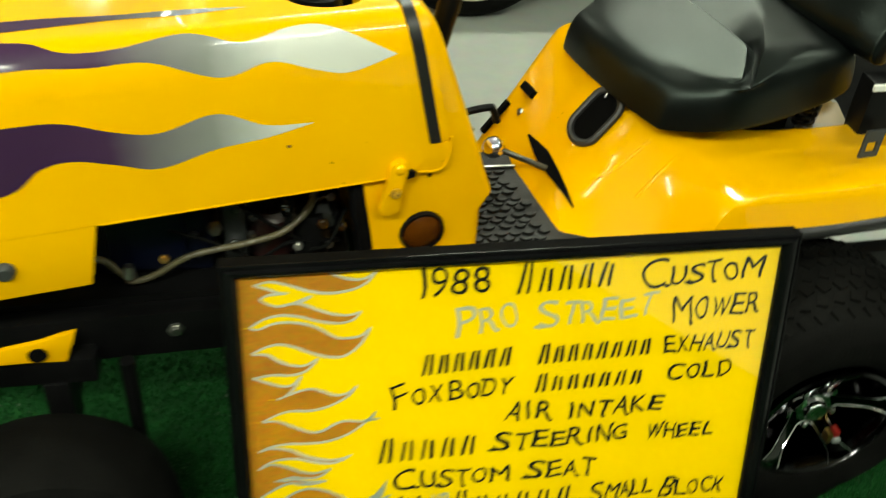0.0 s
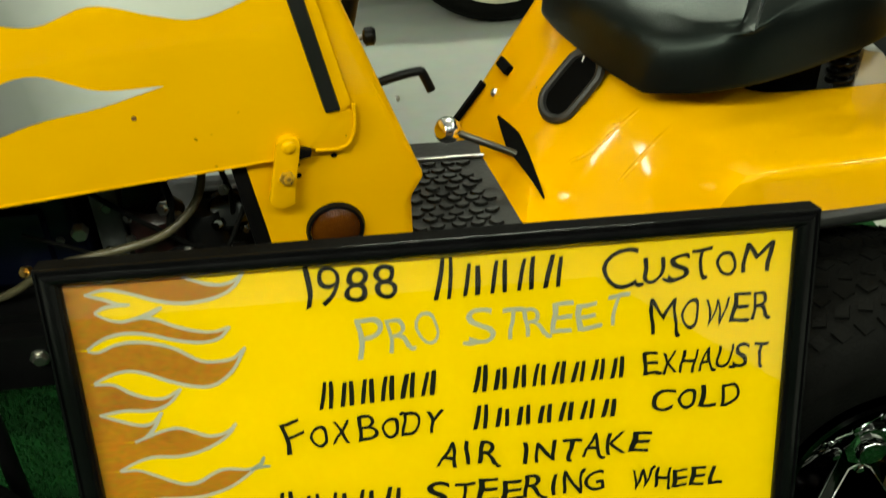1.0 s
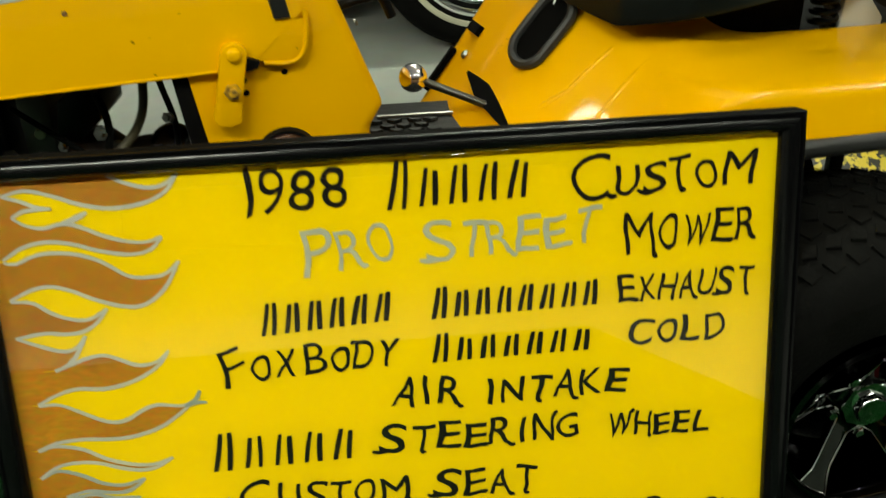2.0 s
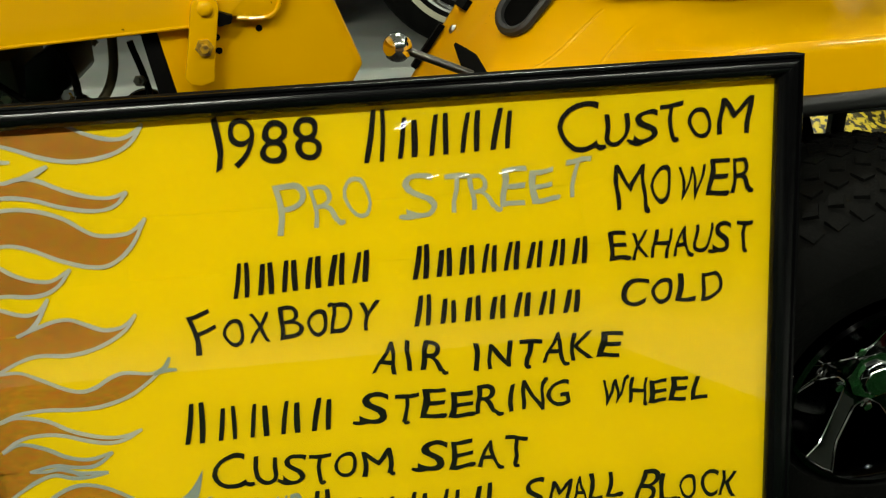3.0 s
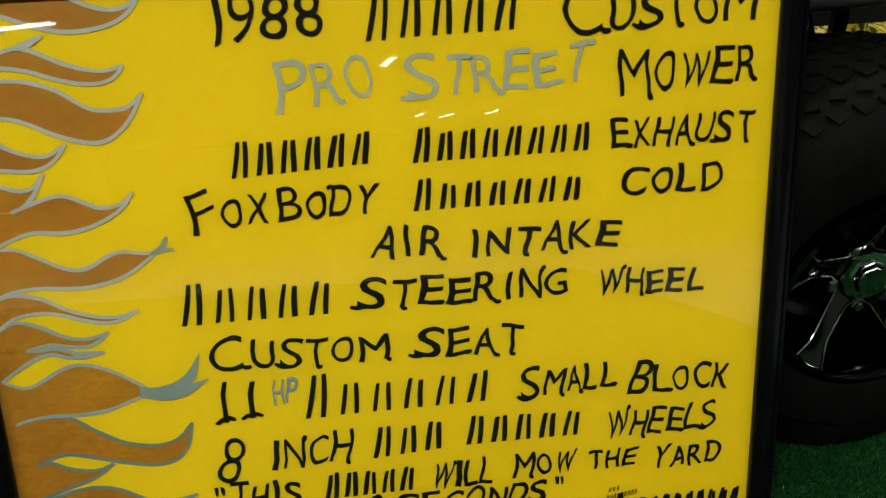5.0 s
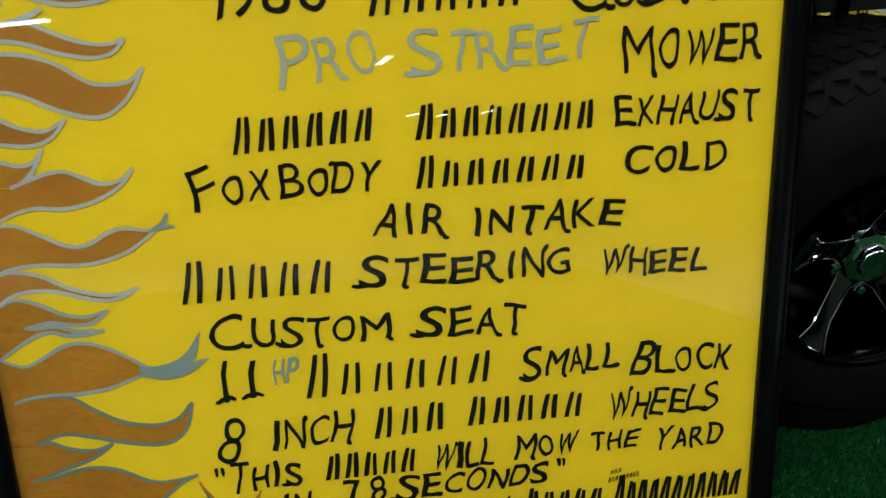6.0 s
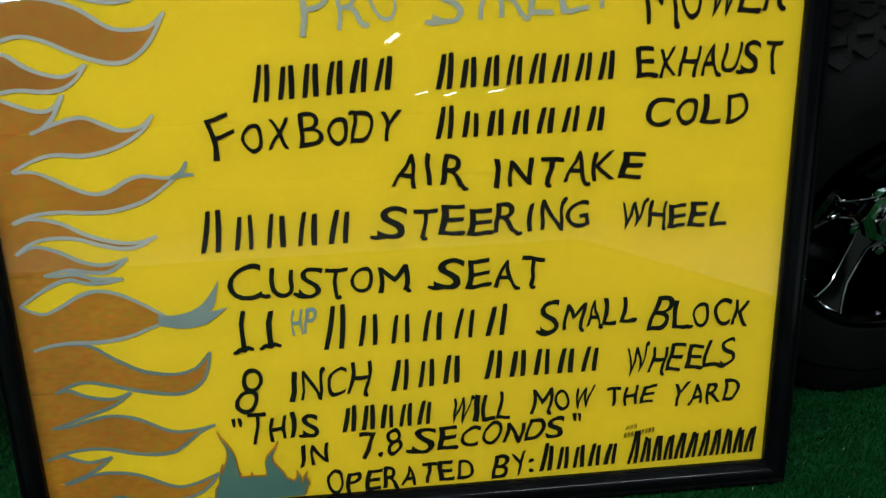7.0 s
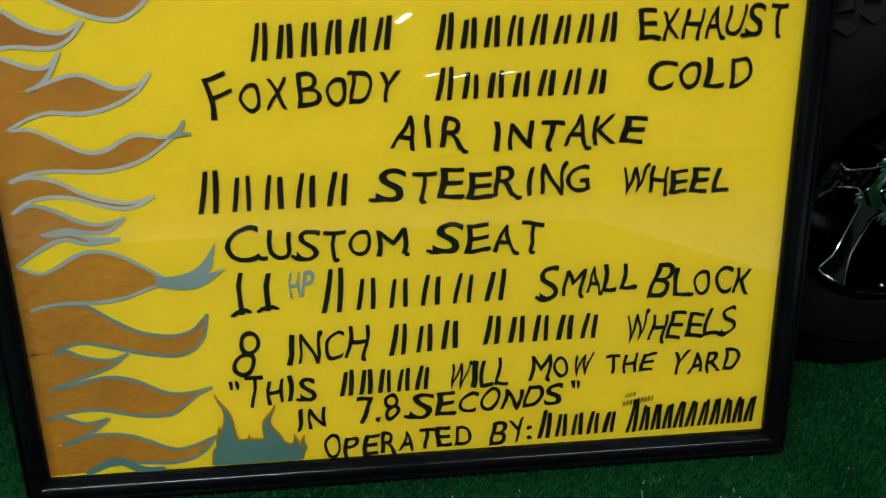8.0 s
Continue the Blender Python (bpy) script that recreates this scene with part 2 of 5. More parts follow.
def tube(bm, pts, r, seg=10, caps=True):
    """A round rod along points; r is a number or a list."""
    pts = [Vector(p) for p in pts]
    rs = r if isinstance(r, (list, tuple)) else [r] * len(pts)
    rings = []
    side = None
    for i, p in enumerate(pts):
        d = (pts[min(i + 1, len(pts) - 1)] - pts[max(i - 1, 0)]).normalized()
        if side is None:
            side = d.orthogonal().normalized()
        side = (side - d * side.dot(d)).normalized()
        up = d.cross(side)
        rings.append([bm.verts.new(p + (side * math.cos(a) + up * math.sin(a)) * rs[i]) for a in [2 * math.pi * k / seg for k in range(seg)]])
    for a, b in zip(rings, rings[1:]):
        for k in range(seg):
            bm.faces.new((a[k], a[(k + 1) % seg], b[(k + 1) % seg], b[k]))
    if caps:
        bm.faces.new(rings[0][::-1])
        bm.faces.new(rings[-1])
    return bm


def smooth_path(pts, n=6):
    """Catmull-Rom through points."""
    p = [Vector(q) for q in pts]
    p = [p[0] * 2 - p[1]] + p + [p[-1] * 2 - p[-2]]
    out = []
    for i in range(1, len(p) - 2):
        for k in range(n):
            s = k / n
            a, b, c, d = p[i - 1], p[i], p[i + 1], p[i + 2]
            out.append(0.5 * ((2 * b) + (c - a) * s + (2 * a - 5 * b + 4 * c - d) * s * s + (3 * b - a - 3 * c + d) * s ** 3))
    return out + [p[-2]]


def lathe(bm, profile, m, seg=40, close=False):
    """Turns (radius, along) round the z axis of m."""
    rings = []
    for r, z in profile:
        if r < 1e-6:
            rings.append([bm.verts.new(m @ Vector((0, 0, z)))])
        else:
            rings.append([bm.verts.new(m @ Vector((r * math.cos(2 * math.pi * k / seg), r * math.sin(2 * math.pi * k / seg), z))) for k in range(seg)])
    pairs = list(zip(rings, rings[1:])) + ([(rings[-1], rings[0])] if close else [])
    for a, b in pairs:
        for k in range(seg):
            q = [a[k % len(a)], a[(k + 1) % len(a)], b[(k + 1) % len(b)], b[k % len(b)]]
            q = list(dict.fromkeys(q))
            if len(q) > 2:
                bm.faces.new(q)
    return bm


def prism(bm, outline, fn0, fn1, bevel=0.0, segments=2):
    """Closed outline mapped by two functions into two faces, joined by sides."""
    a = [bm.verts.new(fn0(*p)) for p in outline]
    b = [bm.verts.new(fn1(*p)) for p in outline]
    fs = [bm.faces.new(a), bm.faces.new(b[::-1])]
    n = len(a)
    for i in range(n):
        fs.append(bm.faces.new((a[i], b[i], b[(i + 1) % n], a[(i + 1) % n])))
    bmesh.ops.recalc_face_normals(bm, faces=fs)
    if bevel > 0:
        es = [e for e in {e for f in fs for e in f.edges}]
        bmesh.ops.bevel(bm, geom=es, offset=bevel, segments=segments, affect="EDGES", profile=0.6)
    return bm


def axes(origin, z, x=(1, 0, 0)):
    """A pose whose z axis points along z."""
    z = Vector(z).normalized()
    x = Vector(x)
    x = (x - z * x.dot(z)).normalized()
    y = z.cross(x)
    m = Matrix((x, y, z)).transposed().to_4x4()
    m.translation = origin
    return m


# ---- the hall ----
bm = box(bmesh.new(), -12.0, 12.0, -50.0, 9.0, -0.12, -0.008)
floor = tagged(mesh_object("floor", bm, CONCRETE), "pale grey polished concrete floor of the hall", "floor", kind="structure")
# Closing walls are out of view; the south one is darkened for the glass.
for nm, b in (("wall_north", (-12.0, 12.0, 9.0, 9.15)), ("wall_south", (-12.0, 12.0, -50.15, -50.0)), ("wall_east", (12.0, 12.15, -50.0, 9.0)), ("wall_west", (-12.15, -12.0, -50.0, 9.0))):
    tagged(mesh_object(nm, box(bmesh.new(), b[0], b[1], b[2], b[3], -0.12, 3.2), DARKWALL if nm == "wall_south" else WALL), "unseen hall wall, darkened to keep reflections in the glass low" if nm == "wall_south" else "plain grey painted hall wall", "wall", kind="structure")
tagged(mesh_object("ceiling", box(bmesh.new(), -12.0, 12.0, -50.0, 9.0, 3.2, 3.3), CEIL), "plain white painted hall ceiling", "ceiling", kind="structure")


def carpet():
    bm = bmesh.new()
    nx, ny = 150, 200
    # The unseen southern run is added length that darkens the sign glass reflection.
    x0, x1, y0, y1 = -1.5, 1.28, -3.2, 0.93
    grid = [[bm.verts.new((x0 + (x1 - x0) * i / nx, y0 + (y1 - y0) * j / ny, -0.0022 + 0.0016 * noise.noise((i * 0.9, j * 0.9, 3.1)) + 0.0012 * noise.noise((i * 0.13, j * 0.13, 7.7)))) for j in range(ny + 1)] for i in range(nx + 1)]
    for i in range(nx):
        for j in range(ny):
            bm.faces.new((grid[i][j], grid[i + 1][j], grid[i + 1][j + 1], grid[i][j + 1]))
    rim = [grid[i][0] for i in range(nx + 1)] + [grid[nx][j] for j in range(1, ny + 1)] + [grid[i][ny] for i in range(nx - 1, -1, -1)] + [grid[0][j] for j in range(ny - 1, 0, -1)]
    low = [bm.verts.new((v.co.x, v.co.y, -0.0079)) for v in rim]
    for k in range(len(rim)):
        k2 = (k + 1) % len(rim)
        bm.faces.new((rim[k], low[k], low[k2], rim[k2]))
    return bm


tagged(mesh_object("carpet", carpet(), CARPET, True), "deep green artificial turf carpet laid on the concrete", "carpet", kind="structure")


def carpet_pile():
    """Short upright fibres, thickest in front of the sign and beside the wheel."""
    rng = random.Random(11)
    verts, faces = [], []

    def blade(x, y):
        h, w, a = rng.uniform(0.004, 0.0085), rng.uniform(0.0006, 0.0011), rng.uniform(0, 6.283)
        lx, ly = rng.uniform(-0.5, 0.5) * h, rng.uniform(-0.5, 0.5) * h
        c, d = math.cos(a) * w, math.sin(a) * w
        k = len(verts)
        verts.extend(((x - c, y - d, -0.003), (x + c, y + d, -0.003), (x + c * 0.6 + lx, y + d * 0.6 + ly, h - 0.002), (x - c * 0.6 + lx, y - d * 0.6 + ly, h - 0.002)))
        faces.append((k, k + 1, k + 2, k + 3))

    for x0, x1, y0, y1, count in ((-0.15, 0.80, -0.34, 0.0, 46000), (0.73, 1.2, -0.35, 0.22, 42000), (-0.5, 0.0, -0.1, 0.75, 22000)):
        for _ in range(count):
            x, y = rng.uniform(x0, x1), rng.uniform(y0, y1)
            blade(x, y)
    me = bpy.data.meshes.new("carpet_pile")
    me.from_pydata(verts, [], faces)
    me.materials.append(PILE)
    return tagged(new("carpet_pile", me), "short green plastic turf fibres with a faint sparkle", "carpet", kind="stuff")


carpet_pile()


def ceiling_light(x, y, turn):
    t = thing("ceiling_light", pose(x, y, LAMP_Z, 0, 0, turn), "white fluorescent ceiling fixture, switched on", "lamp", "ceiling lights of the hall")
    bm = box(bmesh.new(), -0.62, 0.62, -0.09, 0.09, 0.035, 0.08, 0.008)
    box(bm, -0.55, -0.53, -0.02, 0.02, 0.08, 0.25)
    box(bm, 0.53, 0.55, -0.02, 0.02, 0.08, 0.25)
    part("housing", bm, LAMPWHITE, t, local=True)
    for q in (-0.045, 0.045):
        part("lamp_tube", tube(bmesh.new(), [(-0.59, q, 0.015), (0.59, q, 0.015)], 0.016, 10), TUBE, t, "lit fluorescent tube", local=True)
    return t


for lx, ly, watts, turn in LAMP_ROWS + tuple((x, y, w, a) for x, y, a, w in FAR_LAMPS):
    ceiling_light(lx, ly, turn)
    if not watts:
        continue
    la = bpy.data.lights.new("tube_light", "AREA")
    la.shape, la.size, la.size_y = "RECTANGLE", 1.2, 0.12
    la.energy, la.color = watts, (1.0, 0.97, 0.88)
    lo = new("tube_light", la)
    lo.matrix_basis = pose(lx, ly, LAMP_Z - 0.01, 0, 0, turn)

# ---- the framed sign ----
SIGN_LEAN = 14.6
SL, SR, SB, ST = 0.002, 0.7015, 0.027, 0.5707
sign = thing("framed_sign", pose(0, 0, 0, -SIGN_LEAN), "black-framed hand-painted yellow show sign leaning back against the mower's rear tyre", "sign")


def rail(a, b, out):
    """A mitred frame moulding between two inner corners."""
    prof = [(0.0, -0.0036), (0.0012, -0.0085), (0.003, -0.0100), (0.0038, -0.0118), (0.0075, -0.0150), (0.0112, -0.0158), (0.0140, -0.0146), (0.0152, -0.0122), (0.0162, -0.0122), (0.0176, -0.0142), (0.0196, -0.0142), (0.0204, -0.0130), (0.0204, 0.012), (-0.004, 0.012), (-0.004, 0.0082), (0.0, 0.0082)]
    bm = bmesh.new()
    a, b, o = Vector(a), Vector(b), Vector(out)
    d = (b - a).normalized()
    ra = [bm.verts.new((a.x + o.x * w - d.x * w, dep, a.y + o.y * w - d.y * w)) for w, dep in prof]
    rb = [bm.verts.new((b.x + o.x * w + d.x * w, dep, b.y + o.y * w + d.y * w)) for w, dep in prof]
    n = len(prof)
    for i in range(n):
        bm.faces.new((ra[i], ra[(i + 1) % n], rb[(i + 1) % n], rb[i]))
    bm.faces.new(ra)
    bm.faces.new(rb[::-1])
    return bm


for a, b, o in (((SL, SB), (SR, SB), (0, -1)), ((SR, SB), (SR, ST), (1, 0)), ((SR, ST), (SL, ST), (0, 1)), ((SL, ST), (SL, SB), (-1, 0))):
    ob = part("frame_rail", rail(a, b, o), FRAMEBLACK, sign, "glossy black moulded frame rail", local=True)
    ob.data.materials.append(FRAMESIDE)
    for f in ob.data.polygons:
        f.material_index = 1 if f.normal.x * o[0] + f.normal.z * o[1] > 0.95 else 0
RIM = (SL - 0.0005, SR + 0.0005, SB - 0.0005, ST + 0.0005)
sheet = part("poster_sheet", box(bmesh.new(), RIM[0], RIM[1], 0.0, 0.003, RIM[2], RIM[3]), PAPER, sign, "bright yellow hand-lettered poster board", False, True)
part("backing_board", box(bmesh.new(), RIM[0], RIM[1], 0.0035, 0.0075, RIM[2], RIM[3]), SHEETBACK, sign, "brown backing board", False, True)
pane = part("glass", box(bmesh.new(), RIM[0], RIM[1], -0.0042, -0.0030, RIM[2], RIM[3]), GLASS, sign, "clear picture glass", False, True)
pane.data.materials.append(CLEAR)
for f in pane.data.polygons:
    f.material_index = 0 if f.normal.y < -0.5 else 1
pane.visible_shadow = False

def ribbon(bm, pts, width, depth, taper=0.35):
    n = len(pts) - 1
    rows = []
    for i, (x, y) in enumerate(pts):
        x0, y0 = pts[max(i - 1, 0)]
        x1, y1 = pts[min(i + 1, n)]
        l = math.hypot(x1 - x0, y1 - y0) or 1
        nx, ny = -(y1 - y0) / l, (x1 - x0) / l
        s = i / n
        w = 0.5 * width * (taper + (1 - taper) * math.sin(math.pi * (0.12 + 0.76 * s))) * (1 + 0.18 * noise.noise((x * 60, y * 60, 1.3)))
        rows.append((bm.verts.new((x + nx * w, -depth, y + ny * w)), bm.verts.new((x - nx * w, -depth, y - ny * w))))
    for p, q in zip(rows, rows[1:]):
        bm.faces.new((p[0], p[1], q[1], q[0]))


# Hand lettering. Every character is a glyph of the built-in font, bent a little by the brush.
GLYPHS = {}


def load_glyphs(chars):
    """The outlines in three weights, so that large and small letters come from one brush."""
    obs = []
    for weight, off, bevel in (("tiny", 0.0, 0.014), ("small", 0.0, 0.007), ("middle", 0.0, 0.0), ("large", -0.009, 0.0)):
        for c in chars:
            cu = bpy.data.curves.new("glyph", "FONT")
            cu.body, cu.size, cu.resolution_u, cu.offset = c, 1.0, 4, off
            cu.bevel_depth, cu.bevel_resolution, cu.fill_mode = bevel, 0, "BOTH"
            obs.append((weight, c, new("glyph", cu)))
    bpy.context.view_layer.update()
    dg = bpy.context.evaluated_depsgraph_get()
    for weight, c, ob in obs:
        ev = ob.evaluated_get(dg)
        me = ev.to_mesh()
        gb = bmesh.new()
        gb.from_mesh(me)
        bmesh.ops.subdivide_edges(gb, edges=[e for e in gb.edges if e.calc_length() > 0.16], cuts=2)
        gb.verts.index_update()
        GLYPHS[weight, c] = ([tuple(v.co) for v in gb.verts], [tuple(v.index for v in f.verts) for f in gb.faces])
        gb.free()
        ev.to_mesh_clear()
    for weight, c, ob in obs:
        cu = ob.data
        bpy.data.objects.remove(ob)
        bpy.data.curves.remove(cu)


load_glyphs("ABCDEHIKLMNOPRSTUWXYFG1789.:\"")
CAP = max(y for x, y, z in GLYPHS["middle", "H"][0])
hand = random.Random(5)


# the brush's kicks and tails, in parts of a letter's width and height
FLICKS = {"A": ((0.90, 0.06), (1.00, -0.05), (1.18, -0.06)), "R": ((0.88, 0.07), (1.02, -0.05), (1.20, -0.04)), "K": ((0.90, 0.07), (1.0, -0.05), (1.14, -0.09)),
          "M": ((0.93, 0.08), (1.0, -0.04), (1.10, -0.05)), "N": ((0.93, 0.9), (1.0, 1.05), (1.10, 1.08)), "T": ((0.50, 0.05), (0.56, -0.04), (0.72, -0.03)),
          "S": ((0.42, 0.035), (0.08, 0.03), (-0.22, 0.10)), "C": ((0.92, 0.12), (1.06, 0.05), (1.22, 0.07)), "L": ((0.85, 0.05), (1.04, 0.03), (1.18, 0.09)),
          "E": ((0.85, 0.05), (1.02, 0.04), (1.15, 0.10)), "H": ((0.93, 0.05), (0.98, -0.06), (1.10, -0.06)), "W": ((0.97, 0.95), (1.02, 1.06), (1.08, 1.09)), "D": ((0.10, 0.95), (-0.06, 0.99), (-0.20, 0.93))}


def put_glyph(bm, c, x0, x1, base, tall, slant, rise, depth, tail=None):
    co, faces = GLYPHS["large" if tall > 0.036 else "middle" if tall > 0.029 else "small" if tall > 0.0245 else "tiny", c]
    lo, hi = min(p[0] for p in co), max(p[0] for p in co)
    w = max(hi - lo, 1e-4)
    most = (1.05 if c in "1I" else 2.0 if c in "CS" else 1.5) * w * tall / CAP
    if x1 - x0 > most:
        x0, x1 = (x0 + x1 - most) / 2, (x0 + x1 + most) / 2
    lean = slant + hand.uniform(-0.08, 0.08)
    turn = hand.uniform(-0.07, 0.07) + rise
    ph = hand.uniform(0, 6.28)
    wob = 0.042 * tall
    brush = 0.0011

    def at(fx, fy):
        px, py = fx * (x1 - x0), fy * tall
        px += wob * math.sin(5.0 * fy + ph) + lean * py
        py += wob * math.sin(4.0 * fx + ph * 1.7) * 0.7
        px += brush * noise.noise((fx * 2.3 + ph, fy * 2.9, 7.1))
        py += brush * noise.noise((fx * 2.3, fy * 2.9 + ph, 3.7))
        return x0 + px * math.cos(turn) - py * math.sin(turn), base + px * math.sin(turn) + py * math.cos(turn)

    vs = []
    for x, y, z in co:
        qx, qy = at((x - lo) / w, y / CAP)
        vs.append(bm.verts.new((qx, -depth - 0.012 * z, qy)))
    tail = tail or (FLICKS.get(c) if hand.random() < 0.7 and tall > 0.0235 else None)
    if tail:
        path = [at(p.x, p.y) for p in smooth_path([(a, b, 0) for a, b in tail], 5)]
        ribbon(bm, path, 0.0046 if tall > 0.03 else 0.0040, depth + 0.0002, 0.45)
    for f in faces:
        try:
            bm.faces.new([vs[i] for i in f])
        except ValueError:
            pass


NARROW = {"I": 0.62, "1": 0.5, ".": 0.35, ":": 0.35, "\"": 0.5, "M": 1.35, "W": 1.35}


def word(text, u0, v0, u1, v1, first, rest, ink=INK, slant=0.10):
    """A painted word from its left foot to its right foot, the first letter's height and the others'."""
    bm = bmesh.new()
    sizes = [NARROW.get(c, 1.0) * (1.0 if i else 0.6 + 0.4 * first / rest) for i, c in enumerate(text)]
    if text[0] in "CS" and len(text) > 3:
        sizes[0] *= 1.3 if text[0] == "C" else 1.15
    total = sum(sizes)
    x = 0.0
    rise = math.atan2(v1 - v0, u1 - u0)
    for i, (c, s) in enumerate(zip(text, sizes)):
        a, b = x / total, (x + s) / total
        x += s
        gap = 0.16 * s / total
        tall = first if i == 0 else rest * hand.uniform(0.90, 1.10)
        base = v0 + (v1 - v0) * a + hand.uniform(-0.03, 0.03) * rest + (0.0 if i == 0 else 0.10 * (first - rest))
        put_glyph(bm, c, u0 + (u1 - u0) * (a + gap * 0.4) - slant * tall * 0.5, u0 + (u1 - u0) * (b - gap * 0.6) - slant * tall * 0.5, base, tall, slant, rise, 0.0010, ((-1.5, -0.04), (0.5, 0.03), (2.3, 0.02)) if text == "11" else None)
    part("lettering", bm, ink, sheet, "", False, True)


def bars(count, u0, v0, u1, v1, first, rest, ink=INK, weight=0.0042):
    """Lettering that is not spelled out: upright brush bars of its size."""
    bm = bmesh.new()
    for i in range(count):
        for k in (0.20, 0.58):
            s = (i + k) / count
            tall = (first if i == 0 else rest) * hand.uniform(0.9, 1.03)
            x, y = u0 + (u1 - u0) * s, v0 + (v1 - v0) * s + (0.0 if i == 0 else 0.08 * (first - rest))
            lean = (0.20 if k < 0.5 else 0.08) * tall
            w = weight * hand.uniform(0.85, 1.15)
            lo, hi = [], []
            for j in range(5):
                f = j / 4
                ww = w * (0.75 + 0.35 * math.sin(math.pi * (0.25 + 0.6 * f))) * 0.5
                cx = x + lean * (f - 0.5) + 0.02 * tall * math.sin(3.0 * f + i)
                lo.append(bm.verts.new((cx - ww, -0.0010, y + tall * f)))
                hi.append(bm.verts.new((cx + ww, -0.0010, y + tall * f + 0.1 * ww)))
            for j in range(4):
                bm.faces.new((lo[j], hi[j], hi[j + 1], lo[j + 1]))
    part("lettering_bars", bm, ink, sheet, "", False, True)


word("1988", 0.2220, 0.5240, 0.3150, 0.5300, 0.045, 0.038)
bars(5, 0.3470, 0.5230, 0.4810, 0.5260, 0.048, 0.034)
word("CUSTOM", 0.5110, 0.5210, 0.6850, 0.5240, 0.044, 0.029)
word("PRO", 0.2700, 0.4670, 0.3550, 0.4780, 0.044, 0.034, LETTERSILVER)
word("STREET", 0.3770, 0.4720, 0.5380, 0.4790, 0.039, 0.031, LETTERSILVER)
word("MOWER", 0.5610, 0.4640, 0.6860, 0.4740, 0.041, 0.031)
bars(6, 0.2260, 0.4140, 0.3490, 0.4200, 0.032, 0.028)
bars(8, 0.3810, 0.4180, 0.5410, 0.4200, 0.031, 0.026)
word("EXHAUST", 0.5550, 0.4200, 0.6870, 0.4210, 0.026, 0.025)
word("FOX", 0.1890, 0.3650, 0.2570, 0.3750, 0.037, 0.026)
word("BODY", 0.2610, 0.3730, 0.3490, 0.3760, 0.030, 0.025)
bars(7, 0.3790, 0.3750, 0.5340, 0.3750, 0.030, 0.023)
word("COLD", 0.5620, 0.3780, 0.6610, 0.3770, 0.025, 0.025)
word("AIR", 0.3390, 0.3350, 0.4060, 0.3330, 0.029, 0.028)
word("INTAKE", 0.4260, 0.3290, 0.5670, 0.3310, 0.026, 0.025)
bars(5, 0.1685, 0.2830, 0.3085, 0.2840, 0.042, 0.032)
word("STEERING", 0.3235, 0.2870, 0.5205, 0.2860, 0.029, 0.026)
word("WHEEL", 0.5435, 0.2840, 0.6485, 0.2800, 0.024, 0.024)
word("CUSTOM", 0.1885, 0.2360, 0.3545, 0.2350, 0.034, 0.027)
word("SEAT", 0.3725, 0.2350, 0.4765, 0.2320, 0.029, 0.027)
word("11", 0.1865, 0.1880, 0.2355, 0.1900, 0.039, 0.038, slant=0.16)
word("HP", 0.2415, 0.1990, 0.2645, 0.1990, 0.025, 0.024, GREYBLUE)
bars(6, 0.2695, 0.1820, 0.4495, 0.1840, 0.043, 0.031)
word("SMALL", 0.4715, 0.1830, 0.5655, 0.1890, 0.034, 0.025)
word("BLOCK", 0.5755, 0.1790, 0.6785, 0.1780, 0.036, 0.026)
word("8", 0.1845, 0.1220, 0.2095, 0.1230, 0.047, 0.047, slant=0.16)
word("INCH", 0.2315, 0.1310, 0.3125, 0.1350, 0.031, 0.030, slant=0.18)
bars(3, 0.3295, 0.1340, 0.4025, 0.1390, 0.033, 0.030)
bars(5, 0.4185, 0.1400, 0.5355, 0.1400, 0.032, 0.027)
word("WHEELS", 0.5555, 0.1340, 0.6675, 0.1360, 0.028, 0.027, slant=0.16)
word("\"", 0.1775, 0.0945, 0.1885, 0.0945, 0.022, 0.022)
word("THIS", 0.1915, 0.0885, 0.2615, 0.0935, 0.033, 0.026, slant=0.16)
bars(5, 0.2815, 0.0945, 0.3715, 0.0965, 0.028, 0.026, weight=0.0038)
word("WILL", 0.3845, 0.0945, 0.4475, 0.0965, 0.027, 0.027, slant=0.18)
word("MOW", 0.4635, 0.0985, 0.5265, 0.1015, 0.026, 0.024, slant=0.16)
word("THE", 0.5385, 0.1005, 0.5875, 0.1025, 0.020, 0.020, slant=0.16)
word("YARD", 0.6015, 0.0945, 0.6745, 0.0965, 0.025, 0.022, slant=0.16)
word("IN", 0.2365, 0.0600, 0.2695, 0.0640, 0.023, 0.022, slant=0.2)
word("7.8", 0.2975, 0.0630, 0.3415, 0.0670, 0.029, 0.027, slant=0.2)
word("SECONDS", 0.3465, 0.0660, 0.4995, 0.0710, 0.027, 0.023, slant=0.16)
word("\"", 0.5035, 0.0720, 0.5135, 0.0720, 0.022, 0.022)
word("OPERATED", 0.2605, 0.0270, 0.4075, 0.0320, 0.027, 0.023)
word("BY:", 0.4245, 0.0290, 0.4685, 0.0340, 0.026, 0.024)
bars(5, 0.4735, 0.0335, 0.5545, 0.0350, 0.031, 0.025, weight=0.0040)
bars(11, 0.5635, 0.0335, 0.6955, 0.0360, 0.039, 0.029, weight=0.0036)
bars(3, 0.5585, 0.0725, 0.5705, 0.0745, 0.005, 0.005, weight=0.0007)
bars(9, 0.5565, 0.0635, 0.5885, 0.0685, 0.006, 0.006, weight=0.0007)


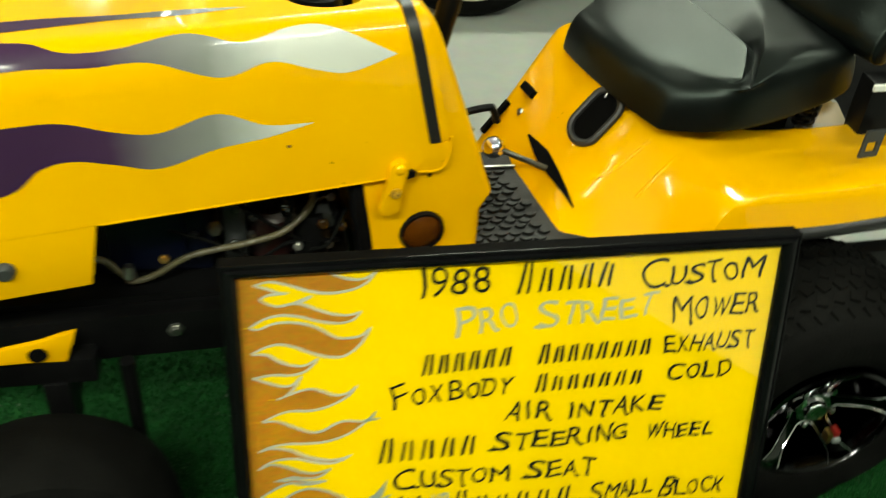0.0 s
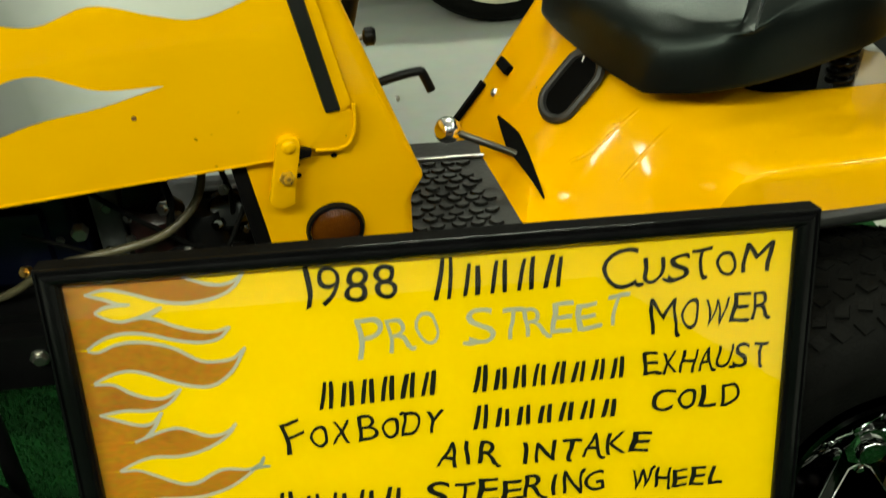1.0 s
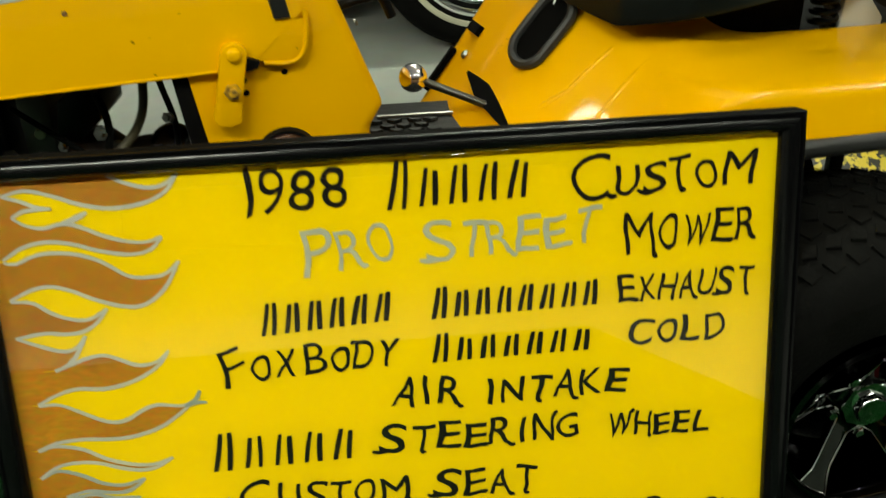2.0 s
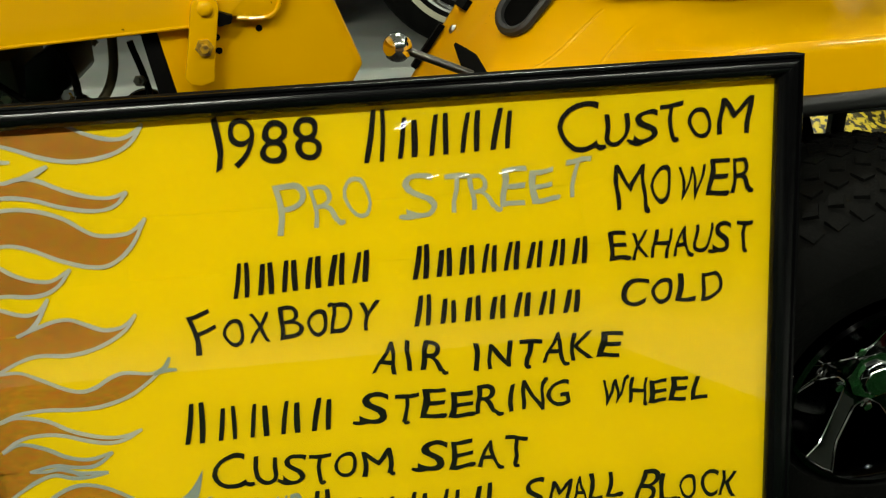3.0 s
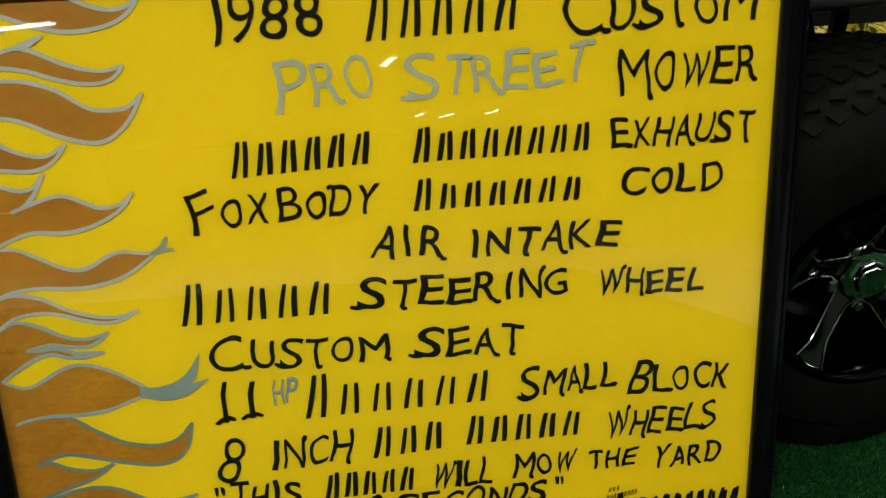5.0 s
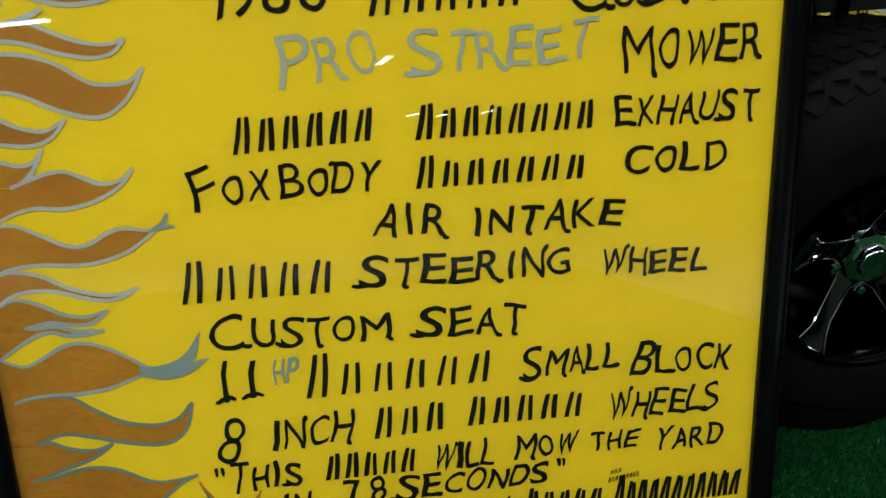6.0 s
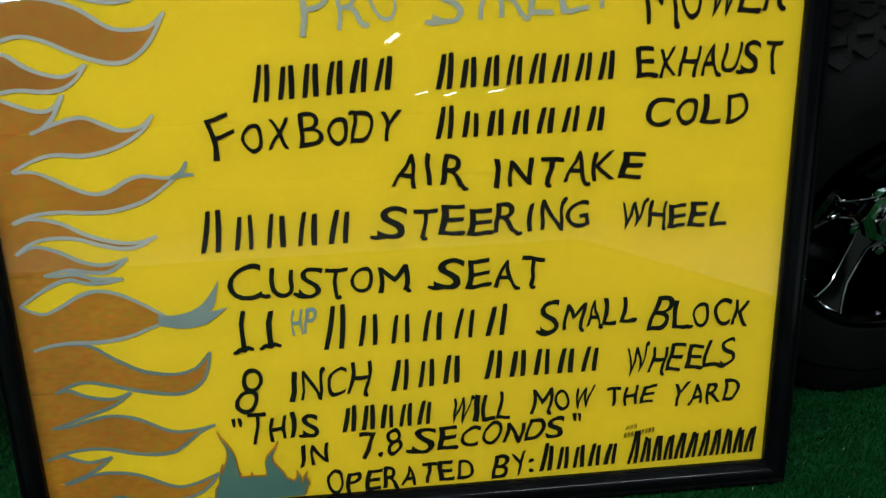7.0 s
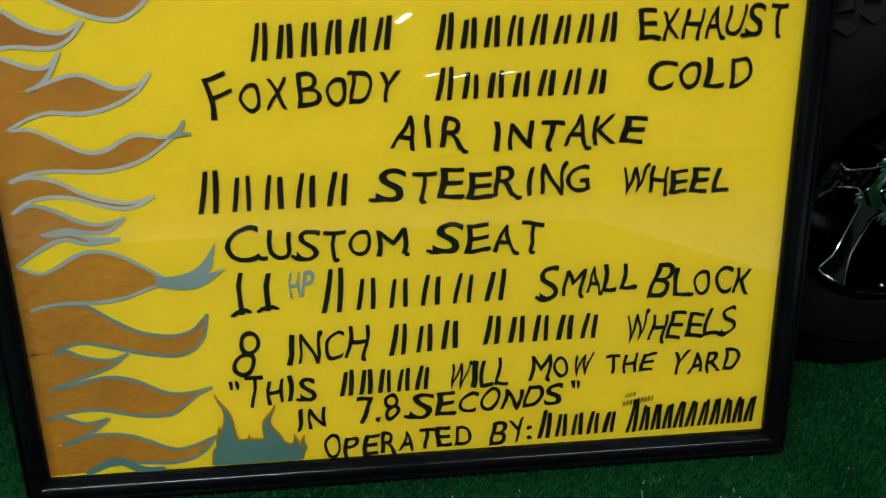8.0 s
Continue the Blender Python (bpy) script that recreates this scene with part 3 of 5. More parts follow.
# Painted flames, from the top down. Each tongue: its upper edge from the inlet above to the tip, and its lower edge from the inlet below to the same tip.
def even(points, n=30):
    """A smooth line through points, cut into n equal lengths."""
    path = smooth_path([(x, y, 0) for x, y in points], 8)
    run = [0.0]
    for p, q in zip(path, path[1:]):
        run.append(run[-1] + (q - p).length)
    out, k = [], 0
    for i in range(n + 1):
        d = run[-1] * i / n
        while k < len(path) - 2 and run[k + 1] < d:
            k += 1
        s = (d - run[k]) / max(run[k + 1] - run[k], 1e-9)
        p = path[k].lerp(path[k + 1], min(1, s))
        out.append((p.x, p.y))
    return out


def tongue(upper, lower, silver=None):
    """An orange tongue with its two painted outlines."""
    hi, lo = even(upper), even(lower)
    bm = bmesh.new()
    rows = [(bm.verts.new((-0.002, -0.0005, hi[0][1] + 0.0015)), bm.verts.new((-0.002, -0.0005, lo[0][1] - 0.0015)))] if lo[0][0] < 0.045 else []
    rows += [(bm.verts.new((p[0], -0.0005, p[1])), bm.verts.new((q[0], -0.0005, q[1]))) for p, q in zip(hi, lo)]
    for p, q in zip(rows, rows[1:]):
        bm.faces.new((p[0], p[1], q[1], q[0]))
    part("flame_tongue", bm, ORANGE, sheet, "", False, True)
    bm = bmesh.new()
    ribbon(bm, hi, 0.0037, 0.0009, 0.55)
    ribbon(bm, lo, 0.0037, 0.0011, 0.55)
    # The outline's silver steps darker and greener from the top tongues downward.
    part("flame_outline", bm, silver or (SILVER if upper[-1][1] > 0.27 else MIDSILVER if upper[-1][1] > 0.2 else LOWSILVER), sheet, "", False, True)


tongue([(0.104, 0.574), (0.122, 0.564), (0.142, 0.558), (0.157, 0.560), (0.169, 0.569)], [(0.020, 0.558), (0.040, 0.562), (0.062, 0.556), (0.085, 0.547), (0.110, 0.542), (0.138, 0.545), (0.157, 0.554), (0.169, 0.569)])
tongue([(0.020, 0.558), (0.035, 0.553), (0.048, 0.547), (0.060, 0.545)], [(0.026, 0.539), (0.036, 0.544), (0.048, 0.545), (0.060, 0.545)])
tongue([(0.026, 0.539), (0.036, 0.532), (0.050, 0.528), (0.066, 0.531), (0.080, 0.528), (0.098, 0.519), (0.118, 0.512), (0.135, 0.510), (0.149, 0.514)], [(0.013, 0.502), (0.030, 0.512), (0.050, 0.516), (0.072, 0.513), (0.095, 0.505), (0.120, 0.500), (0.138, 0.503), (0.149, 0.514)])
tongue([(0.013, 0.500), (0.023, 0.498), (0.038, 0.504), (0.054, 0.506), (0.075, 0.503), (0.095, 0.495), (0.117, 0.480), (0.138, 0.478), (0.150, 0.481), (0.161, 0.491)], [(0.013, 0.465), (0.030, 0.473), (0.047, 0.476), (0.065, 0.471), (0.085, 0.461), (0.108, 0.453), (0.127, 0.453), (0.146, 0.467), (0.161, 0.491)])
tongue([(0.013, 0.464), (0.031, 0.462), (0.045, 0.452), (0.060, 0.445), (0.077, 0.443), (0.094, 0.452)], [(0.012, 0.430), (0.037, 0.433), (0.055, 0.431), (0.070, 0.432), (0.083, 0.439), (0.094, 0.452)])
tongue([(0.012, 0.430), (0.030, 0.422), (0.049, 0.415), (0.062, 0.417), (0.072, 0.428)], [(0.041, 0.397), (0.052, 0.401), (0.062, 0.411), (0.072, 0.428)])
tongue([(0.041, 0.396), (0.056, 0.402), (0.072, 0.407), (0.086, 0.408), (0.100, 0.402), (0.114, 0.396), (0.130, 0.398), (0.142, 0.408)], [(0.021, 0.365), (0.040, 0.374), (0.058, 0.378), (0.080, 0.376), (0.100, 0.379), (0.118, 0.386), (0.133, 0.396), (0.142, 0.408)])
tongue([(0.021, 0.364), (0.038, 0.364), (0.055, 0.356), (0.073, 0.346), (0.087, 0.342), (0.100, 0.345), (0.112, 0.352), (0.126, 0.356), (0.147, 0.353), (0.158, 0.357)], [(0.014, 0.320), (0.030, 0.326), (0.054, 0.328), (0.080, 0.326), (0.102, 0.327), (0.126, 0.334), (0.145, 0.346), (0.158, 0.357)])
tongue([(0.014, 0.319), (0.030, 0.323), (0.053, 0.318), (0.074, 0.306), (0.098, 0.298), (0.117, 0.297), (0.133, 0.302)], [(0.012, 0.292), (0.028, 0.302), (0.046, 0.305), (0.065, 0.303), (0.085, 0.296), (0.103, 0.292), (0.118, 0.294), (0.133, 0.302)])
tongue([(0.012, 0.291), (0.028, 0.298), (0.048, 0.292), (0.066, 0.282), (0.085, 0.278), (0.105, 0.283)], [(0.032, 0.271), (0.053, 0.275), (0.070, 0.272), (0.085, 0.271), (0.095, 0.275), (0.105, 0.283)], MIDSILVER)
tongue([(0.032, 0.271), (0.045, 0.270), (0.058, 0.271), (0.074, 0.266), (0.099, 0.264)], [(0.007, 0.243), (0.022, 0.253), (0.038, 0.262), (0.053, 0.266), (0.066, 0.262), (0.080, 0.261), (0.099, 0.264)], MIDSILVER)
tongue([(0.007, 0.243), (0.017, 0.238), (0.027, 0.235), (0.042, 0.241), (0.058, 0.250), (0.074, 0.254), (0.092, 0.250), (0.112, 0.239), (0.136, 0.222)], [(0.012, 0.200), (0.025, 0.204), (0.045, 0.206), (0.070, 0.205), (0.095, 0.208), (0.115, 0.215), (0.136, 0.222)])
tongue([(0.012, 0.200), (0.030, 0.204), (0.058, 0.203), (0.081, 0.187), (0.105, 0.173), (0.133, 0.168), (0.152, 0.173), (0.166, 0.188)], [(0.024, 0.157), (0.040, 0.164), (0.054, 0.166), (0.078, 0.160), (0.102, 0.153), (0.130, 0.148), (0.148, 0.152), (0.160, 0.165), (0.166, 0.188)])
tongue([(0.024, 0.157), (0.036, 0.159), (0.050, 0.152), (0.066, 0.148), (0.078, 0.148), (0.091, 0.153)], [(0.016, 0.121), (0.033, 0.126), (0.049, 0.132), (0.065, 0.137), (0.078, 0.143), (0.091, 0.153)])
tongue([(0.016, 0.121), (0.032, 0.122), (0.050, 0.127), (0.072, 0.130), (0.095, 0.124), (0.121, 0.110), (0.142, 0.109), (0.163, 0.113)], [(0.005, 0.088), (0.022, 0.094), (0.040, 0.097), (0.062, 0.096), (0.092, 0.088), (0.120, 0.087), (0.134, 0.095), (0.148, 0.106), (0.163, 0.113)])
tongue([(0.005, 0.088), (0.020, 0.092), (0.032, 0.087), (0.045, 0.083), (0.065, 0.087)], [(0.018, 0.062), (0.030, 0.066), (0.042, 0.071), (0.055, 0.079), (0.065, 0.087)])
tongue([(0.018, 0.061), (0.028, 0.063), (0.044, 0.069), (0.064, 0.070), (0.088, 0.065), (0.119, 0.050), (0.140, 0.052), (0.161, 0.061)], [(0.040, 0.030), (0.056, 0.036), (0.088, 0.037), (0.119, 0.035), (0.140, 0.040), (0.153, 0.050), (0.161, 0.061)])
# forked grey tip, thin spurs, and the small grey-green tongue at the foot
for n, (hi, lo) in enumerate(((((0.124, 0.2275), (0.140, 0.2265), (0.156, 0.2305), (0.168, 0.2395), (0.1805, 0.2575)), ((0.124, 0.2190), (0.145, 0.2185), (0.162, 0.2225), (0.174, 0.2325), (0.1805, 0.2575))), (((0.124, 0.2265), (0.145, 0.2235), (0.165, 0.2265), (0.187, 0.2315)), ((0.124, 0.2175), (0.145, 0.2130), (0.166, 0.2165), (0.187, 0.2315))))):
    bm = bmesh.new()
    rows = [(bm.verts.new((p[0], -0.0013 - 0.0002 * n, p[1])), bm.verts.new((q[0], -0.0013 - 0.0002 * n, q[1]))) for p, q in zip(even(hi, 16), even(lo, 16))]
    for p, q in zip(rows, rows[1:]):
        bm.faces.new((p[0], p[1], q[1], q[0]))
    part("flame_outline", bm, GREYBLUE, sheet, "", False, True)
for pts, w, paint, base in ((((0.036, 0.029), (0.052, 0.037), (0.068, 0.041), (0.080, 0.034), (0.092, 0.029), (0.110, 0.029)), 0.009, TEAL, 0.3), (((0.062, 0.530), (0.076, 0.534), (0.089, 0.540)), 0.005, SILVER, 0.3),
                            (((0.150, 0.352), (0.160, 0.358), (0.165, 0.367)), 0.004, GREYBLUE, 0.4), (((0.150, 0.352), (0.160, 0.355), (0.170, 0.355)), 0.0035, GREYBLUE, 0.4), (((0.066, 0.269), (0.078, 0.262), (0.090, 0.262)), 0.003, MIDSILVER, 0.4)):
    bm = bmesh.new()
    ribbon(bm, even(pts, 20), w, 0.0013 + 0.02 * w, base)
    part("flame_outline", bm, paint, sheet, "", False, True)


def crown_flame(grow, depth, material):
    """A squat flame with a broad foot and five curling licks."""
    licks = ((0.177, 0.014, 0.167, 0.103, -0.004), (0.1635, 0.006, 0.164, 0.068, 0.001), (0.211, 0.015, 0.2145, 0.088, 0.005), (0.192, 0.014, 0.192, 0.057, 0.0), (0.2345, 0.007, 0.2355, 0.055, -0.001), (0.2415, 0.004, 0.2435, 0.053, 0.001))
    bm = bmesh.new()
    foot = [(0.155 - grow, 0.029), (0.157 - grow, 0.043), (0.163, 0.053 + grow), (0.190, 0.054 + grow), (0.218, 0.053 + grow), (0.230, 0.046 + grow), (0.243 + grow, 0.038), (0.240 + grow, 0.029)]
    bm.faces.new([bm.verts.new((x, -depth, y)) for x, y in foot])
    for n, (x, hw, tx, ty, bend) in enumerate(licks):
        out = depth + 0.00012 * (n + 1)
        rows = []
        for i in range(13):
            s = i / 12
            c = x + (tx - x) * s + bend * math.sin(2.4 * math.pi * s) * (0.4 + 0.6 * s)
            w = hw * (1 - s) ** 1.5 * 0.9 + grow * (1 - 0.5 * s)
            z = 0.040 + (ty + 1.5 * grow - 0.040) * s
            rows.append((bm.verts.new((c - w, -out, z)), bm.verts.new((c + w, -out, z))))
        for p, q in zip(rows, rows[1:]):
            bm.faces.new((p[0], p[1], q[1], q[0]))
    return part("crown_flame", bm, material, sheet, "", False, True)


crown_flame(0.0016, 0.0007, ORANGE)
crown_flame(0.0, 0.0018, TEAL)

# ---- the riding mower ----
YAW = 9.0  # of the tapered hood
ROLL_YAW = 2.0  # of the chassis
SIDEWAYS = Vector((-math.sin(radians(2)), math.cos(radians(2)), 0))
mower = thing("riding_mower", pose(0, 0.24, 0, 0, 0, YAW), "yellow custom riding mower with painted flames and a black vinyl seat", "mower")
ACROSS = Vector((-math.sin(radians(YAW)), math.cos(radians(YAW)), 0))
HOOD_WIDTH = 0.56


def near_side(x, z=0.0, q=0.0):
    """The hood's near side at x, q metres across."""
    return Vector((x, 0.24 + 0.2 * x, z)) + ACROSS * q


SECTION = [(0.000, 0.590), (0.002, 0.640), (0.005, 0.700), (0.009, 0.757), (0.013, 0.776), (0.019, 0.790), (0.027, 0.801), (0.036, 0.808), (0.044, 0.8105), (0.050, 0.8105), (0.150, 0.8105), (0.280, 0.8105)]


def section_at(h):
    """A point of the hood's section h metres round from its lower edge: across, up, and the way out."""
    d = 0.0
    for (a, b), (c, e) in zip(SECTION, SECTION[1:]):
        l = math.hypot(c - a, e - b)
        if d + l >= h or (c, e) == SECTION[-1]:
            s = (h - d) / l
            return a + (c - a) * s, b + (e - b) * s, -(e - b) / l, (c - a) / l
        d += l
    return None


def hood_rear(z):
    return 0.283 - 0.215 * (z - 0.63)


def hood():
    bm = bmesh.new()
    half = SECTION
    loop = half + [(HOOD_WIDTH - q, z) for q, z in reversed(half[:-1])]
    hx0, hx1 = 0.07, 0.21
    cols = [-0.75, -0.70, -0.6, -0.45, -0.3, -0.2, -0.1, 0.0, hx0, hx1]
    rows = []
    for x in cols:
        nose = max(0.0, (-0.62 - x) / 0.13)
        row = []
        for q, z in loop:
            zz = z
            qq = q + (HOOD_WIDTH / 2 - q) * 0.10 * nose ** 2
            row.append(bm.verts.new(near_side(x, zz - 0.05 * nose ** 2 * (z > 0.7), qq)))
        rows.append(row)
    rows.append([bm.verts.new(near_side(hood_rear(z) if z > 0.6 else 0.226, z, q)) for q, z in loop])
    m = len(loop)
    for i in range(len(rows) - 1):
        for j in range(m - 1):
            if cols[i] == hx0 and i < len(cols) - 1 and j == 9:
                continue
            bm.faces.new((rows[i][j], rows[i + 1][j], rows[i + 1][j + 1], rows[i][j + 1]))
    bm.faces.new(rows[0][::-1])
    # lid with the round filler hole and its collar
    i = cols.index(hx0)
    corner = [rows[i][9].co, rows[i + 1][9].co, rows[i + 1][10].co, rows[i][10].co]
    n = 12
    edge = [corner[k].lerp(corner[(k + 1) % 4], s / n) for k in range(4) for s in range(n)]
    mid = (corner[0] + corner[1] + corner[2] + corner[3]) / 4
    ring = []
    for p in edge:
        d = p - mid
        d.z = 0
        d.normalize()
        c = mid + Vector((d.x * 0.0535, d.y * 0.0455, 0))
        c.z = 0.8105
        ring.append(c)
    e = [bm.verts.new(p) for p in edge]
    r = [bm.verts.new(p) for p in ring]
    d = [bm.verts.new(p - Vector((0, 0, 0.005))) for p in ring]
    for k in range(len(e)):
        k2 = (k + 1) % len(e)
        bm.faces.new((e[k], e[k2], r[k2], r[k]))
        bm.faces.new((r[k], r[k2], d[k2], d[k]))
    return bm, mid


bm, FILLER = hood()
hood_ob = part("hood", bm, YELLOW, mower, "glossy yellow sheet-metal hood with painted flames")
part("hem", tube(bmesh.new(), [near_side(x, 0.590, 0.001) for x in (-0.155, 0.0, 0.1, 0.222)], 0.002, 8), YELLOW, hood_ob)

# lower front apron of the hood's side
bm = prism(bmesh.new(), [(-0.75, 0.505), (-0.175, 0.502), (-0.157, 0.594), (-0.75, 0.60)], lambda x, z: near_side(x, z, 0.001), lambda x, z: near_side(x, z, 0.006), 0.0015)
part("side_apron", bm, YELLOW, mower, "", True)
# rolled corner tab of the hood
tab = [(0.222, 0.632), (0.224, 0.598), (0.262, 0.590), (0.274, 0.594), (0.281, 0.606), (0.284, 0.632)]
bm = prism(bmesh.new(), tab, lambda x, z: near_side(x, z, 0.0006 + 0.04 * (z - 0.590)), lambda x, z: near_side(x, z, 0.005), 0.0003)
corner = part("corner_tab", bm, YELLOW, mower)
part("rolled_edge", tube(bmesh.new(), smooth_path([near_side(x, z, 0.001) for x, z in ((0.283, 0.640), (0.2835, 0.625), (0.281, 0.606), (0.274, 0.594), (0.262, 0.5905), (0.240, 0.593))], 4), 0.0022, 8), YELLOW, corner)


def decal(name, upper, lower, x_from):
    """A painted flame on the hood: upper and lower outlines as (along, round) pairs that meet at the tip."""
    up = smooth_path([(x, h, 0) for x, h in upper], 8)
    lo = smooth_path([(x, h, 0) for x, h in lower], 8)

    def at(path, x):
        for a, b in zip(path, path[1:]):
            if a.x <= x <= b.x:
                return a.y + (b.y - a.y) * (x - a.x) / max(b.x - a.x, 1e-9)
        return path[-1].y

    bm = bmesh.new()
    n, k = 56, 6
    tip = upper[-1][0]
    rows = []
    for i in range(n + 1):
        x = x_from + (tip - x_from) * i / n
        a, b = at(lo, x), at(up, x)
        row = []
        for j in range(k + 1):
            q, z, nq, nz = section_at(a + (b - a) * j / k)
            row.append(bm.verts.new(near_side(x, z + nz * 0.0007, q + nq * 0.0007)))
        rows.append(row)
    for p, r in zip(rows, rows[1:]):
        for j in range(k):
            bm.faces.new((p[j], r[j], r[j + 1], p[j + 1]))
    return part(name, bm, FLAME, hood_ob, "painted flame fading from purple to silver")


decal("painted_flame", [(-0.36, 0.245), (-0.21, 0.235), (-0.161, 0.216), (-0.106, 0.214), (-0.032, 0.224), (0.027, 0.207), (0.085, 0.219), (0.130, 0.215), (0.208, 0.174)],
      [(-0.36, 0.190), (-0.216, 0.202), (-0.137, 0.197), (-0.075, 0.196), (0.000, 0.170), (0.057, 0.182), (0.110, 0.166), (0.150, 0.158), (0.208, 0.174)], -0.36)
decal("painted_flame", [(-0.36, 0.14), (-0.229, 0.141), (-0.174, 0.138), (-0.120, 0.119), (-0.073, 0.111), (-0.009, 0.126), (0.047, 0.103), (0.106, 0.098)],
      [(-0.36, 0.05), (-0.245, 0.058), (-0.206, 0.084), (-0.171, 0.090), (-0.125, 0.078), (-0.078, 0.065), (-0.013, 0.080), (0.046, 0.086), (0.106, 0.098)], -0.36)
decal("painted_flame", [(-0.36, 0.285), (-0.20, 0.288), (-0.10, 0.279), (-0.03, 0.277), (0.045, 0.268)],
      [(-0.36, 0.255), (-0.20, 0.262), (-0.10, 0.266), (-0.03, 0.262), (0.045, 0.268)], -0.36)


def strip():
    """The rubber strip over the hood's rear edge."""
    bm = bmesh.new()
    total = 0.60
    rows = []
    hs = [0.045 + 0.01 * i for i in range(46)]
    for h in hs:
        q, z, nq, nz = section_at(h)
        x = 0.262 - 0.2 * (min(z, 0.805) - 0.634) - 0.02 * max(0, q - 0.03)
        row = []
        for w, o in ((-0.008, 0.0), (-0.007, 0.003), (0.007, 0.003), (0.008, 0.0)):
            row.append(bm.verts.new(near_side(x + w, z + nz * o, q + nq * o)))
        rows.append(row)
    for a, b in zip(rows, rows[1:]):
        for j in range(3):
            bm.faces.new((a[j], a[j + 1], b[j + 1], b[j]))
    bm.faces.new(rows[0][::-1])
    bm.faces.new(rows[-1])
    return bm


part("edge_strip", strip(), STRIP, hood_ob, "black rubber edge strip")

# dash: the cowl behind the hood
def cowl_inset(z):
    """How far the cowl's side lies in from the hood's lower edge, following its rounded shoulder."""
    for (a, b), (c, d) in zip(SECTION, SECTION[1:]):
        if b <= z <= d and d > b:
            return 0.008 + a + (c - a) * (z - b) / (d - b)
    return 0.009


def cowl():
    """The cowl: level rings from foot to top, with rounded rear corners."""
    levels = [(0.40, 0.190, 0.342), (0.459, 0.185, 0.342), (0.500, 0.180, 0.342), (0.508, 0.179, 0.344), (0.528, 0.176, 0.3565), (0.534, 0.175, 0.3555), (0.60, 0.166, 0.332), (0.68, 0.17, 0.304), (0.75, 0.18, 0.279), (0.772, 0.185, 0.271), (0.785, 0.19, 0.266), (0.794, 0.19, 0.261), (0.800, 0.195, 0.254), (0.8035, 0.20, 0.246)]
    bm = bmesh.new()
    rings = []
    for z, front, rear in levels:
        i = cowl_inset(z)
        ring = [near_side(front, z, i)] + [near_side(rear - 0.014 + 0.014 * math.sin(a), z, i + 0.014 - 0.014 * math.cos(a)) for a in [math.pi / 2 * k / 4 for k in range(5)]]
        j = HOOD_WIDTH - i
        ring += [near_side(rear - 0.014 + 0.014 * math.cos(a), z, j - 0.014 + 0.014 * math.sin(a)) for a in [math.pi / 2 * k / 4 for k in range(5)]] + [near_side(front, z, j)]
        rings.append([bm.verts.new(p) for p in ring])
    for a, b in zip(rings, rings[1:]):
        for k in range(len(a)):
            k2 = (k + 1) % len(a)
            bm.faces.new((a[k], a[k2], b[k2], b[k]))
    bm.faces.new(rings[-1])
    bm.faces.new(rings[0][::-1])
    return bm


bm = cowl()
dash = part("dash_cowl", bm, YELLOW, mower, "yellow sheet-metal dash cowl")
bm = prism(bmesh.new(), [(0.152, 0.59), (0.167, 0.59), (0.184, 0.478), (0.190, 0.40), (0.174, 0.40)], lambda x, z: near_side(x, z, 0.012), lambda x, z: near_side(x, z, 0.05), 0.002)
part("cowl_bracket", bm, BLACK, mower)
# latch
latch_pts = []
for i in range(9):
    a = math.pi * i / 8
    latch_pts.append((0.2125 + 0.0125 * math.cos(a), 0.607 + 0.011 * math.sin(a)))
latch_pts += [(0.190, 0.56), (0.186, 0.545), (0.190, 0.538), (0.200, 0.535), (0.212, 0.538), (0.215, 0.56)]
bm = prism(bmesh.new(), latch_pts, lambda x, z: near_side(x, z, -0.009), lambda x, z: near_side(x, z, 0.002), 0.002)
latch = part("hood_latch", bm, YELLOW, mower, "yellow pressed hood latch")
bm = lathe(bmesh.new(), [(0.0, 0.004), (0.004, 0.004), (0.0065, 0.0025), (0.0075, 0.0)], axes(near_side(0.2125, 0.607, -0.009), -ACROSS), 16)
part("rivet", bm, YELLOW, latch)
bm = lathe(bmesh.new(), [(0.0, 0.008), (0.004, 0.008), (0.0045, 0.003), (0.0085, 0.003), (0.0085, 0.0)], axes(near_side(0.207, 0.572, -0.009), -ACROSS), 6)
part("bolt", bm, mat("chipped_yellow", (0.6, 0.33, 0.01), 0.5, 0, (0.12, 0.07, 0.02), 160, 0.5), latch, "chipped yellow latch bolt")
for x, z in ((0.2195, 0.575), (0.220, 0.562), (0.259, 0.579)):
    bm = lathe(bmesh.new(), [(0.0, 0.0008), (0.003, 0.0008), (0.0034, 0.0)], axes(near_side(x, z, 0.0088), -ACROSS), 12)
    part("bolt_hole", bm, HOLE, dash, "small black hole")
bm = prism(bmesh.new(), [(0.222, 0.603), (0.236, 0.597), (0.234, 0.590), (0.222, 0.588)], lambda x, z: near_side(x, z, -0.006), lambda x, z: near_side(x, z, 0.009), 0.001)
part("latch_catch", bm, BLACK, mower)
# small screw on the hood's side
bm = lathe(bmesh.new(), [(0.0, 0.0012), (0.002, 0.0012), (0.0026, 0.0)], axes(near_side(0.073, 0.660, 0.002), -ACROSS), 12)
part("screw", bm, mat("rusty_screw", (0.16, 0.07, 0.02), 0.6), hood_ob, "small rusty screw")
bm = lathe(bmesh.new(), [(0.0, 0.009), (0.008, 0.009), (0.011, 0.006), (0.013, 0.0)], axes(near_side(-0.266, 0.545, 0.001), -ACROSS), 20)
part("axle_cap", bm, GREYMETAL, mower, "dull grey hood pivot")
